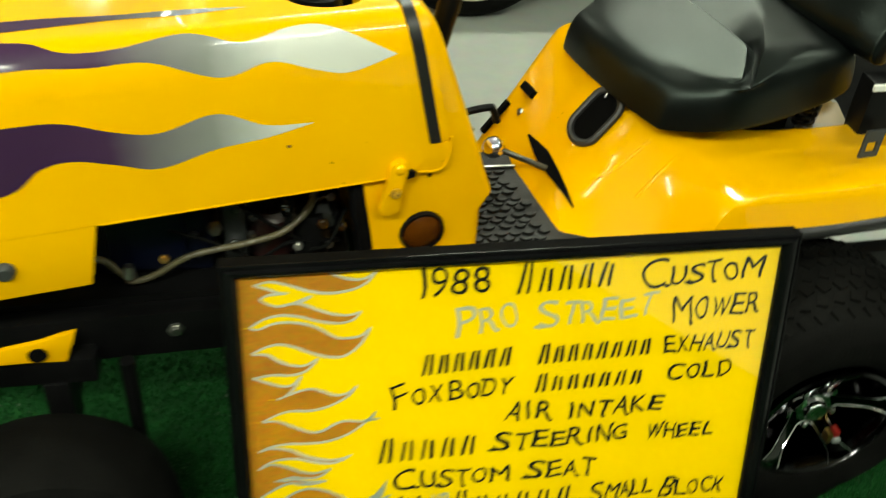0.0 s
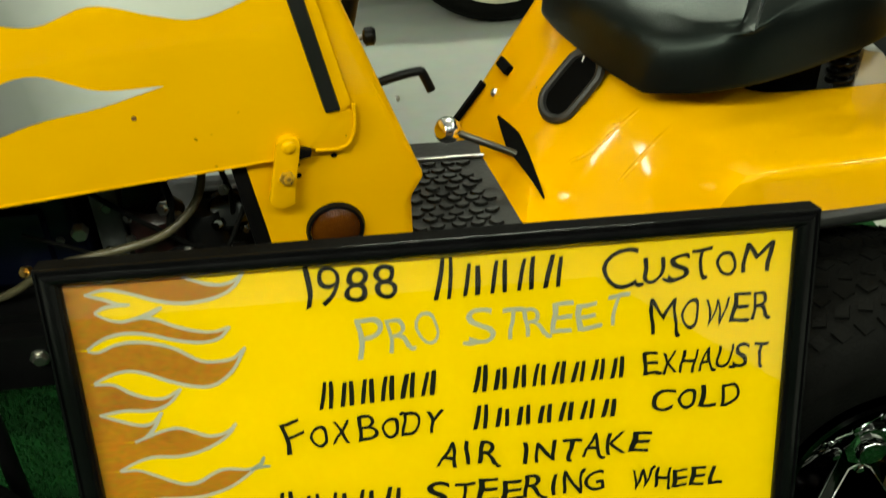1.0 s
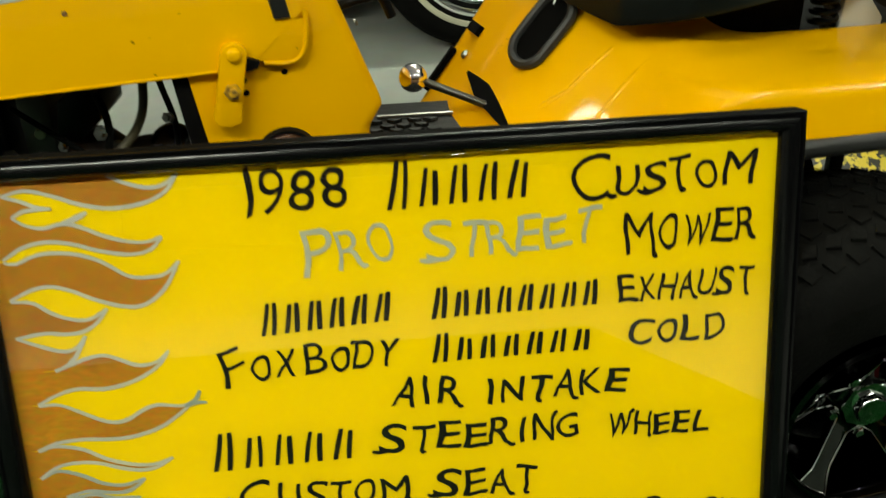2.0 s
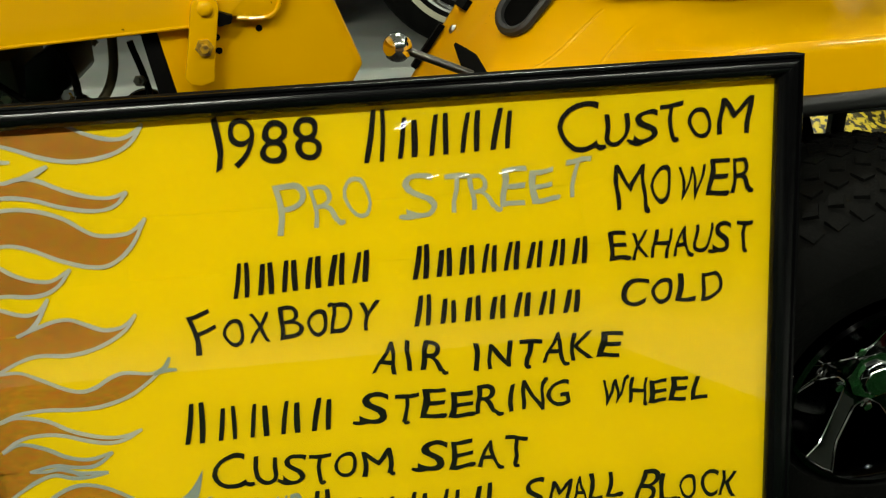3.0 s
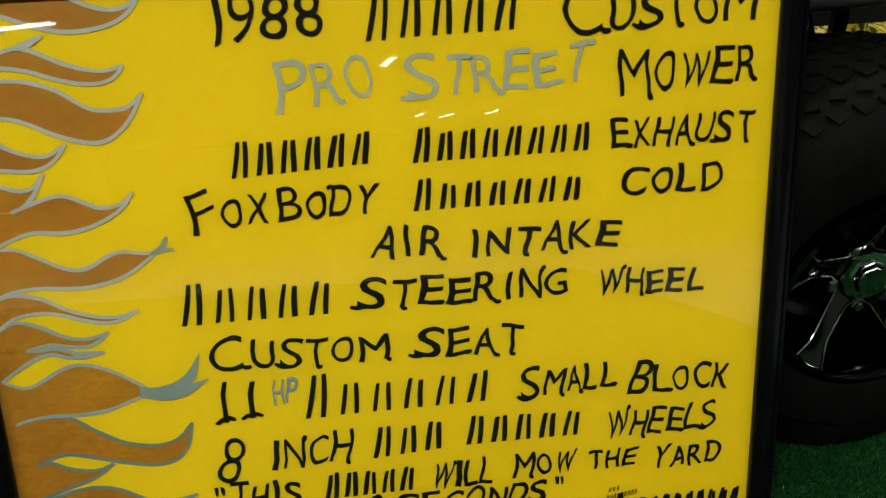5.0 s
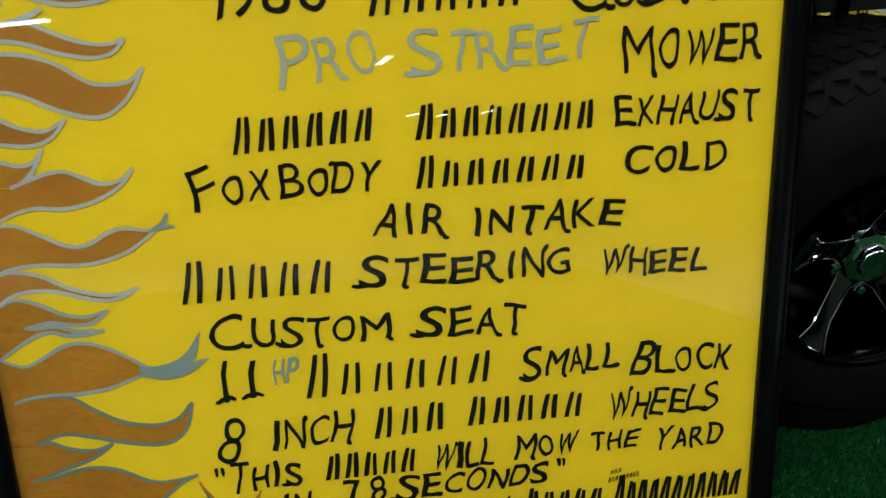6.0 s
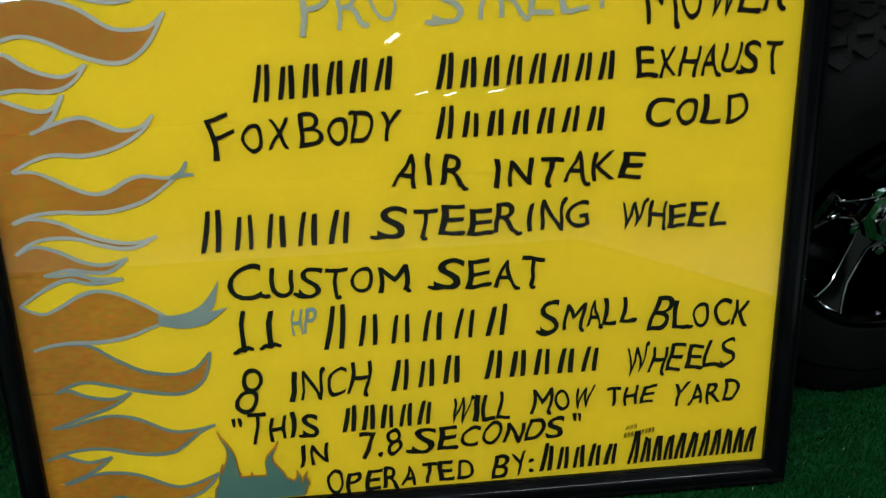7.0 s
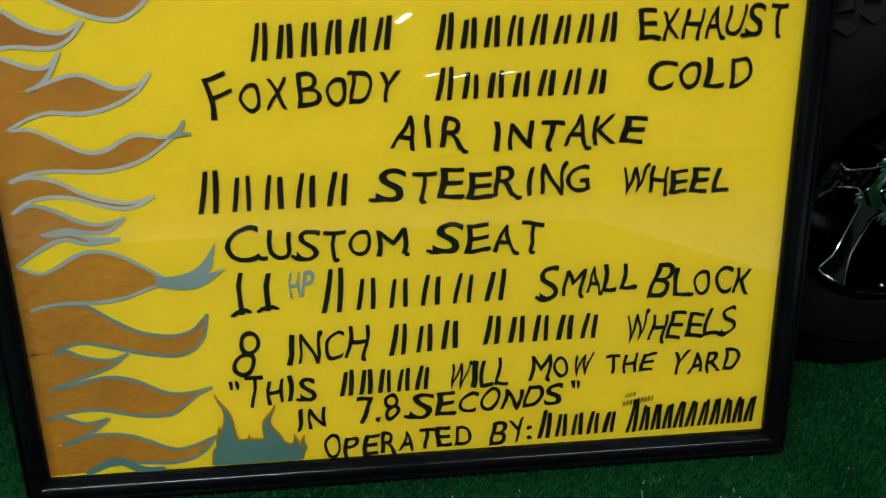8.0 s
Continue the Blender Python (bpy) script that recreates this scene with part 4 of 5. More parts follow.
# amber reflector
am = axes(near_side(0.2525, 0.487, 0.009), -ACROSS)
reflector = part("reflector", lathe(bmesh.new(), [(0.0, 0.001), (0.028, 0.001), (0.0285, 0.006), (0.0315, 0.006), (0.0335, 0.0)], am, 40), BLACK, mower, "round amber side reflector in a black rim")
part("lens", lathe(bmesh.new(), [(0.0, 0.011), (0.010, 0.0105), (0.020, 0.008), (0.0275, 0.003)], am, 40), AMBER, reflector, "dark amber lens")

# filler cap
fm = axes((FILLER.x - 0.008, FILLER.y + 0.004, 0.788), (0, 0, 1))
part("filler_well", lathe(bmesh.new(), [(0.0, -0.012), (0.075, -0.012), (0.075, 0.0)], fm, 32), HOLE, mower, "dark filler well")
cap = part("fuel_cap", lathe(bmesh.new(), [(0.0, 0.024), (0.022, 0.023), (0.030, 0.019), (0.031, -0.012)], fm, 40), BLACK, mower, "black ribbed fuel cap")
part("cap_dome", lathe(bmesh.new(), [(0.0, 0.031), (0.014, 0.0295), (0.023, 0.026), (0.0255, 0.022)], fm, 40), CHROME, cap, "chrome cap dome")
# chrome air scoop standing on the hood
im = axes((-0.065, 0.435, 0.8105), (0, 0, 1))
scoop = part("air_scoop", lathe(bmesh.new(), [(0.064, 0.0), (0.066, 0.004), (0.064, 0.010), (0.056, 0.012), (0.046, 0.014), (0.043, 0.020), (0.042, 0.12), (0.046, 0.13), (0.050, 0.135), (0.044, 0.137), (0.038, 0.125)], im, 48), CHROME, mower, "chrome air intake stack on a flange")
for k in range(8):
    a = 2 * math.pi * k / 8 + 0.2
    part("flange_bolt", lathe(bmesh.new(), [(0.0, 0.006), (0.004, 0.006), (0.0045, 0.0)], im @ Matrix.Translation((0.056 * math.cos(a), 0.056 * math.sin(a), 0.010)), 6), CHROME, scoop)

# controls behind the dash
part("steering_column", tube(bmesh.new(), [(0.262, 0.44, 0.62), (0.283, 0.44, 0.70), (0.312, 0.44, 0.825), (0.322, 0.44, 0.87)], 0.0155, 18), BLACK, mower, "black painted steering column")
bm = tube(bmesh.new(), smooth_path([(0.295, 0.40, 0.606), (0.33, 0.40, 0.617), (0.356, 0.40, 0.622), (0.362, 0.40, 0.619), (0.371, 0.40, 0.598)], 5), 0.0055, 10)
part("brake_lever", bm, BLACK, mower, "bent black brake lever")
bm = tube(bmesh.new(), [(0.283, 0.45, 0.646), (0.300, 0.45, 0.646)], 0.004, 8)
knob = part("choke_knob", bm, STEEL, mower, "black choke knob on a steel stem")
part("grip", tube(bmesh.new(), [(0.298, 0.45, 0.646), (0.301, 0.45, 0.646), (0.310, 0.45, 0.647), (0.313, 0.45, 0.647)], [0.006, 0.0105, 0.0105, 0.007], 14), BLACK, knob)
bm = bmesh.new()
for a, b in (((0.230, 0.42, 0.806), (0.256, 0.42, 0.815)), ((0.256, 0.42, 0.815), (0.259, 0.42, 0.800)), ((0.259, 0.42, 0.800), (0.254, 0.42, 0.779)), ((0.254, 0.42, 0.779), (0.243, 0.42, 0.770))):
    tube(bm, [a, b], 0.0048, 8)
part("dash_bracket", bm, CHROME, mower, "bent chrome dash bracket")
part("gauge_plate", prism(bmesh.new(), [(0.235, 0.800), (0.253, 0.808), (0.254, 0.785), (0.243, 0.776)], lambda x, z: Vector((x, 0.421, z)), lambda x, z: Vector((x, 0.425, z)), 0.001), CHROME, mower, "polished dash plate")
for x, z, r in ((0.268, 0.742, 0.006), (0.276, 0.722, 0.005), (0.330, 0.600, 0.004)):
    part("dash_screw", lathe(bmesh.new(), [(0.0, 0.004), (r * 0.8, 0.003), (r, 0.0)], axes((x, 0.38, z), (0.94, 0, 0.33)), 10), STEEL, mower)

# chassis
for q in (0.0, 0.29):
    bm = box(bmesh.new(), -0.62, 1.15, q, q + 0.03, 0.325, 0.40, 0.004, Matrix.Translation((0, 0.262, 0)) @ pose(0, 0, 0, 0, 0, ROLL_YAW))
    part("chassis_rail", bm, BLACK, mower, "black steel chassis rail")
bm = box(bmesh.new(), -0.34, 0.16, 0.03, 0.29, 0.34, 0.41, 0.004, Matrix.Translation((0, 0.262, 0)) @ pose(0, 0, 0, 0, 0, ROLL_YAW))
part("engine_plate", bm, BLACK, mower)
for x in (-0.092, 0.02):
    part("chassis_bolt", lathe(bmesh.new(), [(0.0, 0.008), (0.007, 0.008), (0.0085, 0.006), (0.0085, 0.002), (0.012, 0.002), (0.012, 0.0)], axes((x, 0.262 + x * 0.035, 0.370), -ACROSS), 6), STEEL, mower, "steel hexagon bolt")
bm = prism(bmesh.new(), [(-0.345, 0.372), (-0.278, 0.364), (-0.232, 0.355), (-0.214, 0.405), (-0.232, 0.403), (-0.259, 0.397), (-0.301, 0.394), (-0.345, 0.390)], lambda x, z: Vector((x, 0.222 + 0.16 * (x + 0.25), z)), lambda x, z: Vector((x, 0.230 + 0.16 * (x + 0.25), z)), 0.002)
bracket = part("front_bracket", bm, YELLOW, mower, "yellow front axle bracket")
part("bracket_hole", lathe(bmesh.new(), [(0.0, 0.001), (0.0115, 0.001), (0.0125, 0.0)], axes((-0.264, 0.2165, 0.378), -ACROSS), 18), HOLE, bracket)
bm = tube(bmesh.new(), [(-0.158, 0.235, 0.34), (-0.160, 0.235, 0.12), (-0.162, 0.235, 0.06)], 0.011, 10)
part("steering_rod", bm, BLACK, mower, "black steering rod")
bm = box(bmesh.new(), -0.34, -0.196, 0.226, 0.62, 0.312, 0.357, 0.006)
box(bm, -0.272, -0.236, 0.222, 0.275, 0.215, 0.315, 0.006)
part("front_axle", bm, BLACK, mower, "black front axle")

# engine
bm = bmesh.new()
box(bm, -0.21, -0.035, 0.335, 0.56, 0.405, 0.555, 0.014, segments=3)
box(bm, -0.175, -0.07, 0.322, 0.345, 0.425, 0.52, 0.006)
engine = part("engine", bm, BLUE, mower, "blue engine block, hood shade put into its colour")
for k in range(7):
    part("cooling_fin", box(bmesh.new(), -0.2, -0.05, 0.345, 0.55, 0.560 + 0.006 * k, 0.563 + 0.006 * k, 0.0), BLACK, engine, "", False)
bm = bmesh.new()
box(bm, -0.02, 0.012, 0.34, 0.45, 0.41, 0.552, 0.006)
part("fuel_pump", bm, GREYMETAL, engine, "grey cast pump housing")
bm = prism(bmesh.new(), [(0.012, 0.505), (0.020, 0.545), (0.050, 0.562), (0.062, 0.552), (0.060, 0.520), (0.035, 0.498)], lambda x, z: Vector((x, 0.345, z)), lambda x, z: Vector((x + 0.01, 0.42, z)), 0.004)
part("air_box", bm, BLACK, engine)
part("coil_cover", tube(bmesh.new(), [(0.045, 0.36, 0.43), (0.045, 0.36, 0.49), (0.045, 0.36, 0.50)], [0.033, 0.033, 0.024], 20), DARKRED, engine, "red coil cover, hood shade put into its colour")
part("oil_filter", tube(bmesh.new(), [(0.10, 0.36, 0.41), (0.10, 0.36, 0.478), (0.10, 0.36, 0.488)], [0.026, 0.026, 0.020], 20), BLACK, engine)
part("engine_bolt", lathe(bmesh.new(), [(0.0, 0.012), (0.008, 0.012), (0.010, 0.008), (0.010, 0.0)], axes((-0.031, 0.322, 0.495), -ACROSS), 6), STEEL, engine, "bright steel bolt head")
for x, z in ((0.0, 0.515), (0.018, 0.47), (0.075, 0.497), (0.125, 0.445), (-0.06, 0.475), (-0.12, 0.50)):
    part("engine_bolt", lathe(bmesh.new(), [(0.0, 0.006), (0.005, 0.006), (0.006, 0.0)], axes((x, 0.335, z), -ACROSS), 6), STEEL, engine)
fuel = smooth_path([(-0.215, 0.305, 0.462), (-0.18, 0.305, 0.461), (-0.155, 0.303, 0.435), (-0.145, 0.302, 0.424), (-0.115, 0.302, 0.432), (-0.07, 0.304, 0.459), (-0.03, 0.306, 0.468), (0.015, 0.31, 0.474), (0.06, 0.315, 0.485), (0.092, 0.325, 0.508), (0.107, 0.335, 0.535), (0.111, 0.345, 0.575)], 6)
hose = part("fuel_line", tube(bmesh.new(), fuel, 0.0048, 10), mat("khaki_hose", (0.085, 0.072, 0.036), 0.35, 0, (0.05, 0.043, 0.026), 40, 0.6, 0.3, 300), engine, "khaki rubber fuel line")
for i in (22, 40, 52):
    p, d = fuel[i], fuel[i + 1] - fuel[i - 1]
    part("hose_clamp", lathe(bmesh.new(), [(0.0050, -0.004), (0.0068, -0.004), (0.0068, 0.004), (0.0050, 0.004)], axes(p, d), 14), BRASS if i == 40 else STEEL, hose)
bm = tube(bmesh.new(), [(-0.146, 0.298, 0.436), (-0.146, 0.298, 0.455)], [0.009, 0.006], 10)
part("inline_filter", bm, STEEL, engine)
for k, (a, b, c) in enumerate((((0.02, 0.33, 0.42), (0.07, 0.33, 0.455), (0.14, 0.35, 0.44)), ((0.125, 0.35, 0.56), (0.135, 0.35, 0.50), (0.120, 0.36, 0.43)))):
    part("ignition_lead", tube(bmesh.new(), smooth_path([a, b, c], 6), 0.0035, 8), BLACK, engine)

part("cross_member", box(bmesh.new(), 0.07, 0.20, 0.50, 0.515, 0.280, 0.425, 0.003), BLACK, mower, "black steel cross member")
# fittings that glint in the dark of the engine bay
for x, y, z, r, material in ((-0.005, 0.333, 0.458, 0.007, CHROME), (0.022, 0.336, 0.498, 0.006, CHROME), (0.066, 0.322, 0.516, 0.008, CHROME), (0.082, 0.326, 0.452, 0.007, STEEL), (0.118, 0.340, 0.478, 0.008, CHROME), (0.130, 0.345, 0.520, 0.006, STEEL), (-0.052, 0.318, 0.455, 0.006, CHROME), (-0.100, 0.318, 0.448, 0.007, BRASS), (0.146, 0.352, 0.462, 0.006, CHROME)):
    part("fitting", lathe(bmesh.new(), [(0.0, 0.011), (r * 0.55, 0.011), (r * 0.6, 0.006), (r, 0.006), (r, 0.0), (r * 0.5, -0.012)], axes((x, y, z), (-0.2, -0.9, 0.35)), 6), material, engine)
for a, b, c, r in (((-0.02, 0.325, 0.548), (0.03, 0.315, 0.512), (0.088, 0.330, 0.455), 0.003), ((0.066, 0.325, 0.56), (0.074, 0.318, 0.525), (0.060, 0.330, 0.470), 0.004), ((0.10, 0.33, 0.44), (0.125, 0.325, 0.455), (0.15, 0.345, 0.50), 0.0028), ((-0.09, 0.312, 0.500), (-0.04, 0.308, 0.482), (0.01, 0.325, 0.44), 0.0026)):
    part("wire", tube(bmesh.new(), smooth_path([a, b, c], 7), r, 8), RUBBER, engine)
part("carburettor_bowl", lathe(bmesh.new(), [(0.0, 0.030), (0.020, 0.029), (0.024, 0.024), (0.025, 0.002), (0.029, 0.0), (0.029, -0.006), (0.0, -0.006)], axes((0.125, 0.375, 0.470), (0.1, -0.75, 0.6)), 28), DARKCHROME, engine, "smoked metal carburettor bowl")

# foot board and its moulded tread
bm = prism(bmesh.new(), [(0.33, 0.20), (0.60, 0.20), (0.58, 0.36), (0.50, 0.552), (0.46, 0.60), (0.335, 0.60)], lambda x, y: Vector((x, y, 0.418)), lambda x, y: Vector((x, y, 0.404)), 0.002)
foot = part("foot_board", bm, MATRUB, mower, "black rubber foot board with wavy tread")
bm = bmesh.new()
for i in range(8):
    for j in range(18):
        x, y = 0.350 + 0.0235 * i + (0.01175 if j % 2 else 0) + 0.002 * math.sin(5 * i + 3 * j), 0.292 + 0.0150 * j + 0.002 * math.sin(7 * i + 2 * j)
        if y > 0.538 or x > 0.424 + 0.17 * (0.557 - y):
            continue
        m = pose(x, y, 0.4176, 0, 0, -14 + 12 * math.sin(3 * i + 5 * j))
        arc = [(-0.0125, 0.0012), (-0.0060, -0.0034), (0.0010, -0.0046), (0.0075, -0.0020), (0.0125, 0.0042), (0.0070, 0.0062), (0.0010, 0.0038), (-0.0050, 0.0040)]
        prism(bm, arc, lambda p, q: m @ Vector((p * 0.72, q * 0.82, 0.0048)), lambda p, q: m @ Vector((p * 0.80, q * 0.95, 0.0)), 0.0)
part("tread", bm, MATRUB, foot, "", False)
part("edge_lip", box(bmesh.new(), 0.352, 0.452, 0.546, 0.551, 0.418, 0.423, 0.001), STEEL, foot, "worn bright edge lip")
part("tunnel_plate", box(bmesh.new(), 0.325, 0.415, 0.553, 0.596, 0.40, 0.410, 0.003), BLACK, mower, "black steel tunnel plate")

# seat tower and rear fender pan
NET = [
    [(0.574, 0.772, 0.570), (0.557, 0.764, 0.550), (0.478, 0.725, 0.449), (0.403, 0.685, 0.354), (0.395, 0.680, 0.343)],
    [(0.606, 0.695, 0.612), (0.571, 0.680, 0.570), (0.480, 0.650, 0.453), (0.422, 0.620, 0.378), (0.412, 0.615, 0.365)],
    [(0.634, 0.600, 0.648), (0.573, 0.590, 0.574), (0.488, 0.560, 0.464), (0.452, 0.552, 0.420), (0.443, 0.550, 0.405)],
    [(0.640, 0.545, 0.635), (0.574, 0.545, 0.572), (0.515, 0.495, 0.481), (0.488, 0.402, 0.428), (0.472, 0.335, 0.404)],
    [(0.665, 0.510, 0.615), (0.620, 0.480, 0.580), (0.568, 0.420, 0.500), (0.540, 0.360, 0.430), (0.535, 0.330, 0.400)],
    [(0.705, 0.490, 0.590), (0.680, 0.450, 0.574), (0.640, 0.368, 0.510), (0.618, 0.305, 0.430), (0.612, 0.296, 0.408)],
    [(0.752, 0.434, 0.544), (0.738, 0.410, 0.543), (0.696, 0.264, 0.540), (0.672, 0.262, 0.492), (0.662, 0.262, 0.462)],
    [(0.812, 0.434, 0.544), (0.802, 0.410, 0.543), (0.775, 0.262, 0.541), (0.768, 0.250, 0.494), (0.768, 0.247, 0.480)],
    [(0.950, 0.434, 0.544), (0.950, 0.412, 0.543), (0.950, 0.279, 0.541), (0.950, 0.266, 0.497), (0.950, 0.264, 0.484)],
    [(1.300, 0.500, 0.544), (1.300, 0.480, 0.543), (1.300, 0.338, 0.541), (1.300, 0.326, 0.497), (1.300, 0.324, 0.484)],
]
bm = bmesh.new()
net = [[bm.verts.new(p) for p in row] for row in NET]
for a, b in zip(net, net[1:]):
    for j in range(4):
        bm.faces.new((a[j], a[j + 1], b[j + 1], b[j]))
crease = bm.edges.layers.float.new("crease_edge")
for column, sharp in ((2, 0.75), (3, 0.80), (6, 0.95)):
    for j in range(2 if column == 6 else 1, 4):
        bm.edges.get((net[column][j], net[column][j + 1]))[crease] = sharp
for column in range(6, 9):
    bm.edges.get((net[column][2], net[column + 1][2]))[crease] = 0.95
    bm.edges.get((net[column][3], net[column + 1][3]))[crease] = 0.5
tower = part("fender_pan", bm, YELLOW, mower, "glossy yellow pressed-steel seat tower and fender pan")
ss = tower.modifiers.new("round", "SUBSURF")
ss.levels = ss.render_levels = 3
so = tower.modifiers.new("thickness", "SOLIDIFY")
so.thickness, so.offset = 0.004, 0.0
# pressed ribs
for line in (((0.537, 0.423, 0.4725), (0.569, 0.4165, 0.4937), (0.598, 0.421, 0.5187), (0.630, 0.4285, 0.5437)), ((0.588, 0.367, 0.4715), (0.612, 0.3745, 0.4967), (0.638, 0.3837, 0.5212), (0.668, 0.3955, 0.5427))):
    part("pressed_rib", tube(bmesh.new(), [p + Vector((0.0020, 0.0016, -0.0018)) for p in smooth_path(line, 5)], [0.0012] + [0.0042] * 14 + [0.0012], 18), YELLOW, tower)
# dark fender lip
bm = tube(bmesh.new(), [(0.662, 0.266, 0.456), (0.700, 0.258, 0.468), (0.745, 0.252, 0.476), (0.785, 0.252, 0.480), (0.95, 0.268, 0.482), (1.30, 0.328, 0.482)], 0.0115, 10)
part("fender_lip", bm, STRIP, mower, "black rubber lip under the fender")
# deck under the seat
part("seat_deck", box(bmesh.new(), 0.70, 1.28, 0.440, 0.80, 0.500, 0.515, 0.004), BLACK, mower, "black steel seat deck")


def oval(bm, m, a, b, r, seg=28, tubes=8):
    """A ring of stadium shape in the xy plane of m: half length a, half width b, rim radius r."""
    rings = []
    for k in range(seg):
        t = 2 * math.pi * k / seg
        cx = math.copysign(a - b, math.cos(t)) if abs(math.cos(t)) > 1e-6 else 0
        c = Vector((cx + b * math.cos(t), b * math.sin(t), 0))
        o = Vector((math.cos(t), math.sin(t), 0))
        rings.append([bm.verts.new(m @ (c + o * r * math.cos(s) + Vector((0, 0, r * math.sin(s))))) for s in [2 * math.pi * i / tubes for i in range(tubes)]])
    for k in range(seg):
        p, q = rings[k], rings[(k + 1) % seg]
        for i in range(tubes):
            bm.faces.new((p[i], q[i], q[(i + 1) % tubes], p[(i + 1) % tubes]))
    return bm


gm = axes((0.556, 0.497, 0.543), (-0.66, -0.42, 0.62), (0.60, 0.1, 0.75))
grommet = part("grommet", oval(bmesh.new(), gm, 0.0485, 0.0275, 0.0062), TRIM, mower, "black rubber grommet round an oval opening")
bm = bmesh.new()
bm.faces.new([bm.verts.new(gm @ Vector((math.copysign(0.021, math.cos(t)) + 0.0255 * math.cos(t), 0.0255 * math.sin(t), 0.0))) for t in [2 * math.pi * (k + 0.5) / 28 for k in range(28)]])
part("opening", bm, HOLE, grommet, "dark opening", False)
part("seat_bolt", tube(bmesh.new(), [(0.588, 0.520, 0.56), (0.578, 0.508, 0.572)], [0.009, 0.008], 6), STEEL, grommet, "bolt head inside the opening")


def slot(name, a, b, w, n, material=HOLE):
    """A flat dark slot from a to b."""
    a, b, n = Vector(a), Vector(b), Vector(n).normalized()
    side = (b - a).cross(n).normalized() * w / 2
    bm = bmesh.new()
    vs = [a - side, a + side, b + side, b - side]
    lo = [bm.verts.new(v - n * 0.004) for v in vs]
    hi = [bm.verts.new(v + n * 0.004) for v in vs]
    bm.faces.new(hi)
    bm.faces.new(lo[::-1])
    for i in range(4):
        bm.faces.new((lo[i], lo[(i + 1) % 4], hi[(i + 1) % 4], hi[i]))
    return part(name, bm, material, tower, "dark slot in the tower's face", False)


FACE = (-0.8, 0.05, 0.6)
slot("shift_slot", (0.4285, 0.697, 0.398), (0.472, 0.703, 0.455), 0.012, FACE)
slot("key_slot", (0.4975, 0.706, 0.486), (0.503, 0.660, 0.491), 0.015, FACE)
part("slot_bolt", lathe(bmesh.new(), [(0.0, 0.005), (0.005, 0.004), (0.007, 0.0)], axes((0.482, 0.656, 0.461), FACE), 8), STEEL, tower)
part("slot_bolt", lathe(bmesh.new(), [(0.0, 0.005), (0.005, 0.004), (0.007, 0.0)], axes((0.432, 0.617, 0.395), FACE), 8), STEEL, tower)
bm = bmesh.new()
mid = [(0.478, 0.575, 0.463, 0.004), (0.4845, 0.545, 0.459, 0.017), (0.4895, 0.518, 0.456, 0.026), (0.4970, 0.472, 0.4531, 0.019), (0.5033, 0.432, 0.4483, 0.010), (0.5101, 0.399, 0.4379, 0.003)]
rows = []
for x, y, z, w in mid:
    c = Vector((x, y, z)) + Vector((-0.004, -0.005, 0.005))
    s = Vector((0.72, 0.35, 0.6)) * w * 0.5
    rows.append((bm.verts.new(c - s), bm.verts.new(c + s)))
for p, q in zip(rows, rows[1:]):
    bm.faces.new((p[0], p[1], q[1], q[0]))
part("lever_slot", bm, HOLE, tower, "tapered dark lever slot", False)
lever = part("shift_lever", tube(bmesh.new(), [(0.508, 0.484, 0.444), (0.470, 0.492, 0.460), (0.410, 0.502, 0.484)], 0.0050, 12), DARKSTEEL, mower, "bright steel shift lever with a chrome ball")
bm = bmesh.new()
bmesh.ops.create_uvsphere(bm, u_segments=28, v_segments=18, radius=0.0178, matrix=Matrix.Translation((0.398, 0.502, 0.489)))
part("ball_knob", bm, CHROME, lever, "mirror-bright chrome ball")

# seat
seat = part("seat", box(bmesh.new(), 0.68, 0.90, 0.47, 0.72, 0.582, 0.594, 0.004), BLACK, mower, "black contoured vinyl bucket seat")
SEATM = Matrix.Translation((0.782, 0.590, 0.0)) @ pose(0, 0, 0, 0, 0, 14)


def soft_step(a, b, x):
    t = min(1, max(0, (x - a) / (b - a)))
    return t * t * (3 - 2 * t)


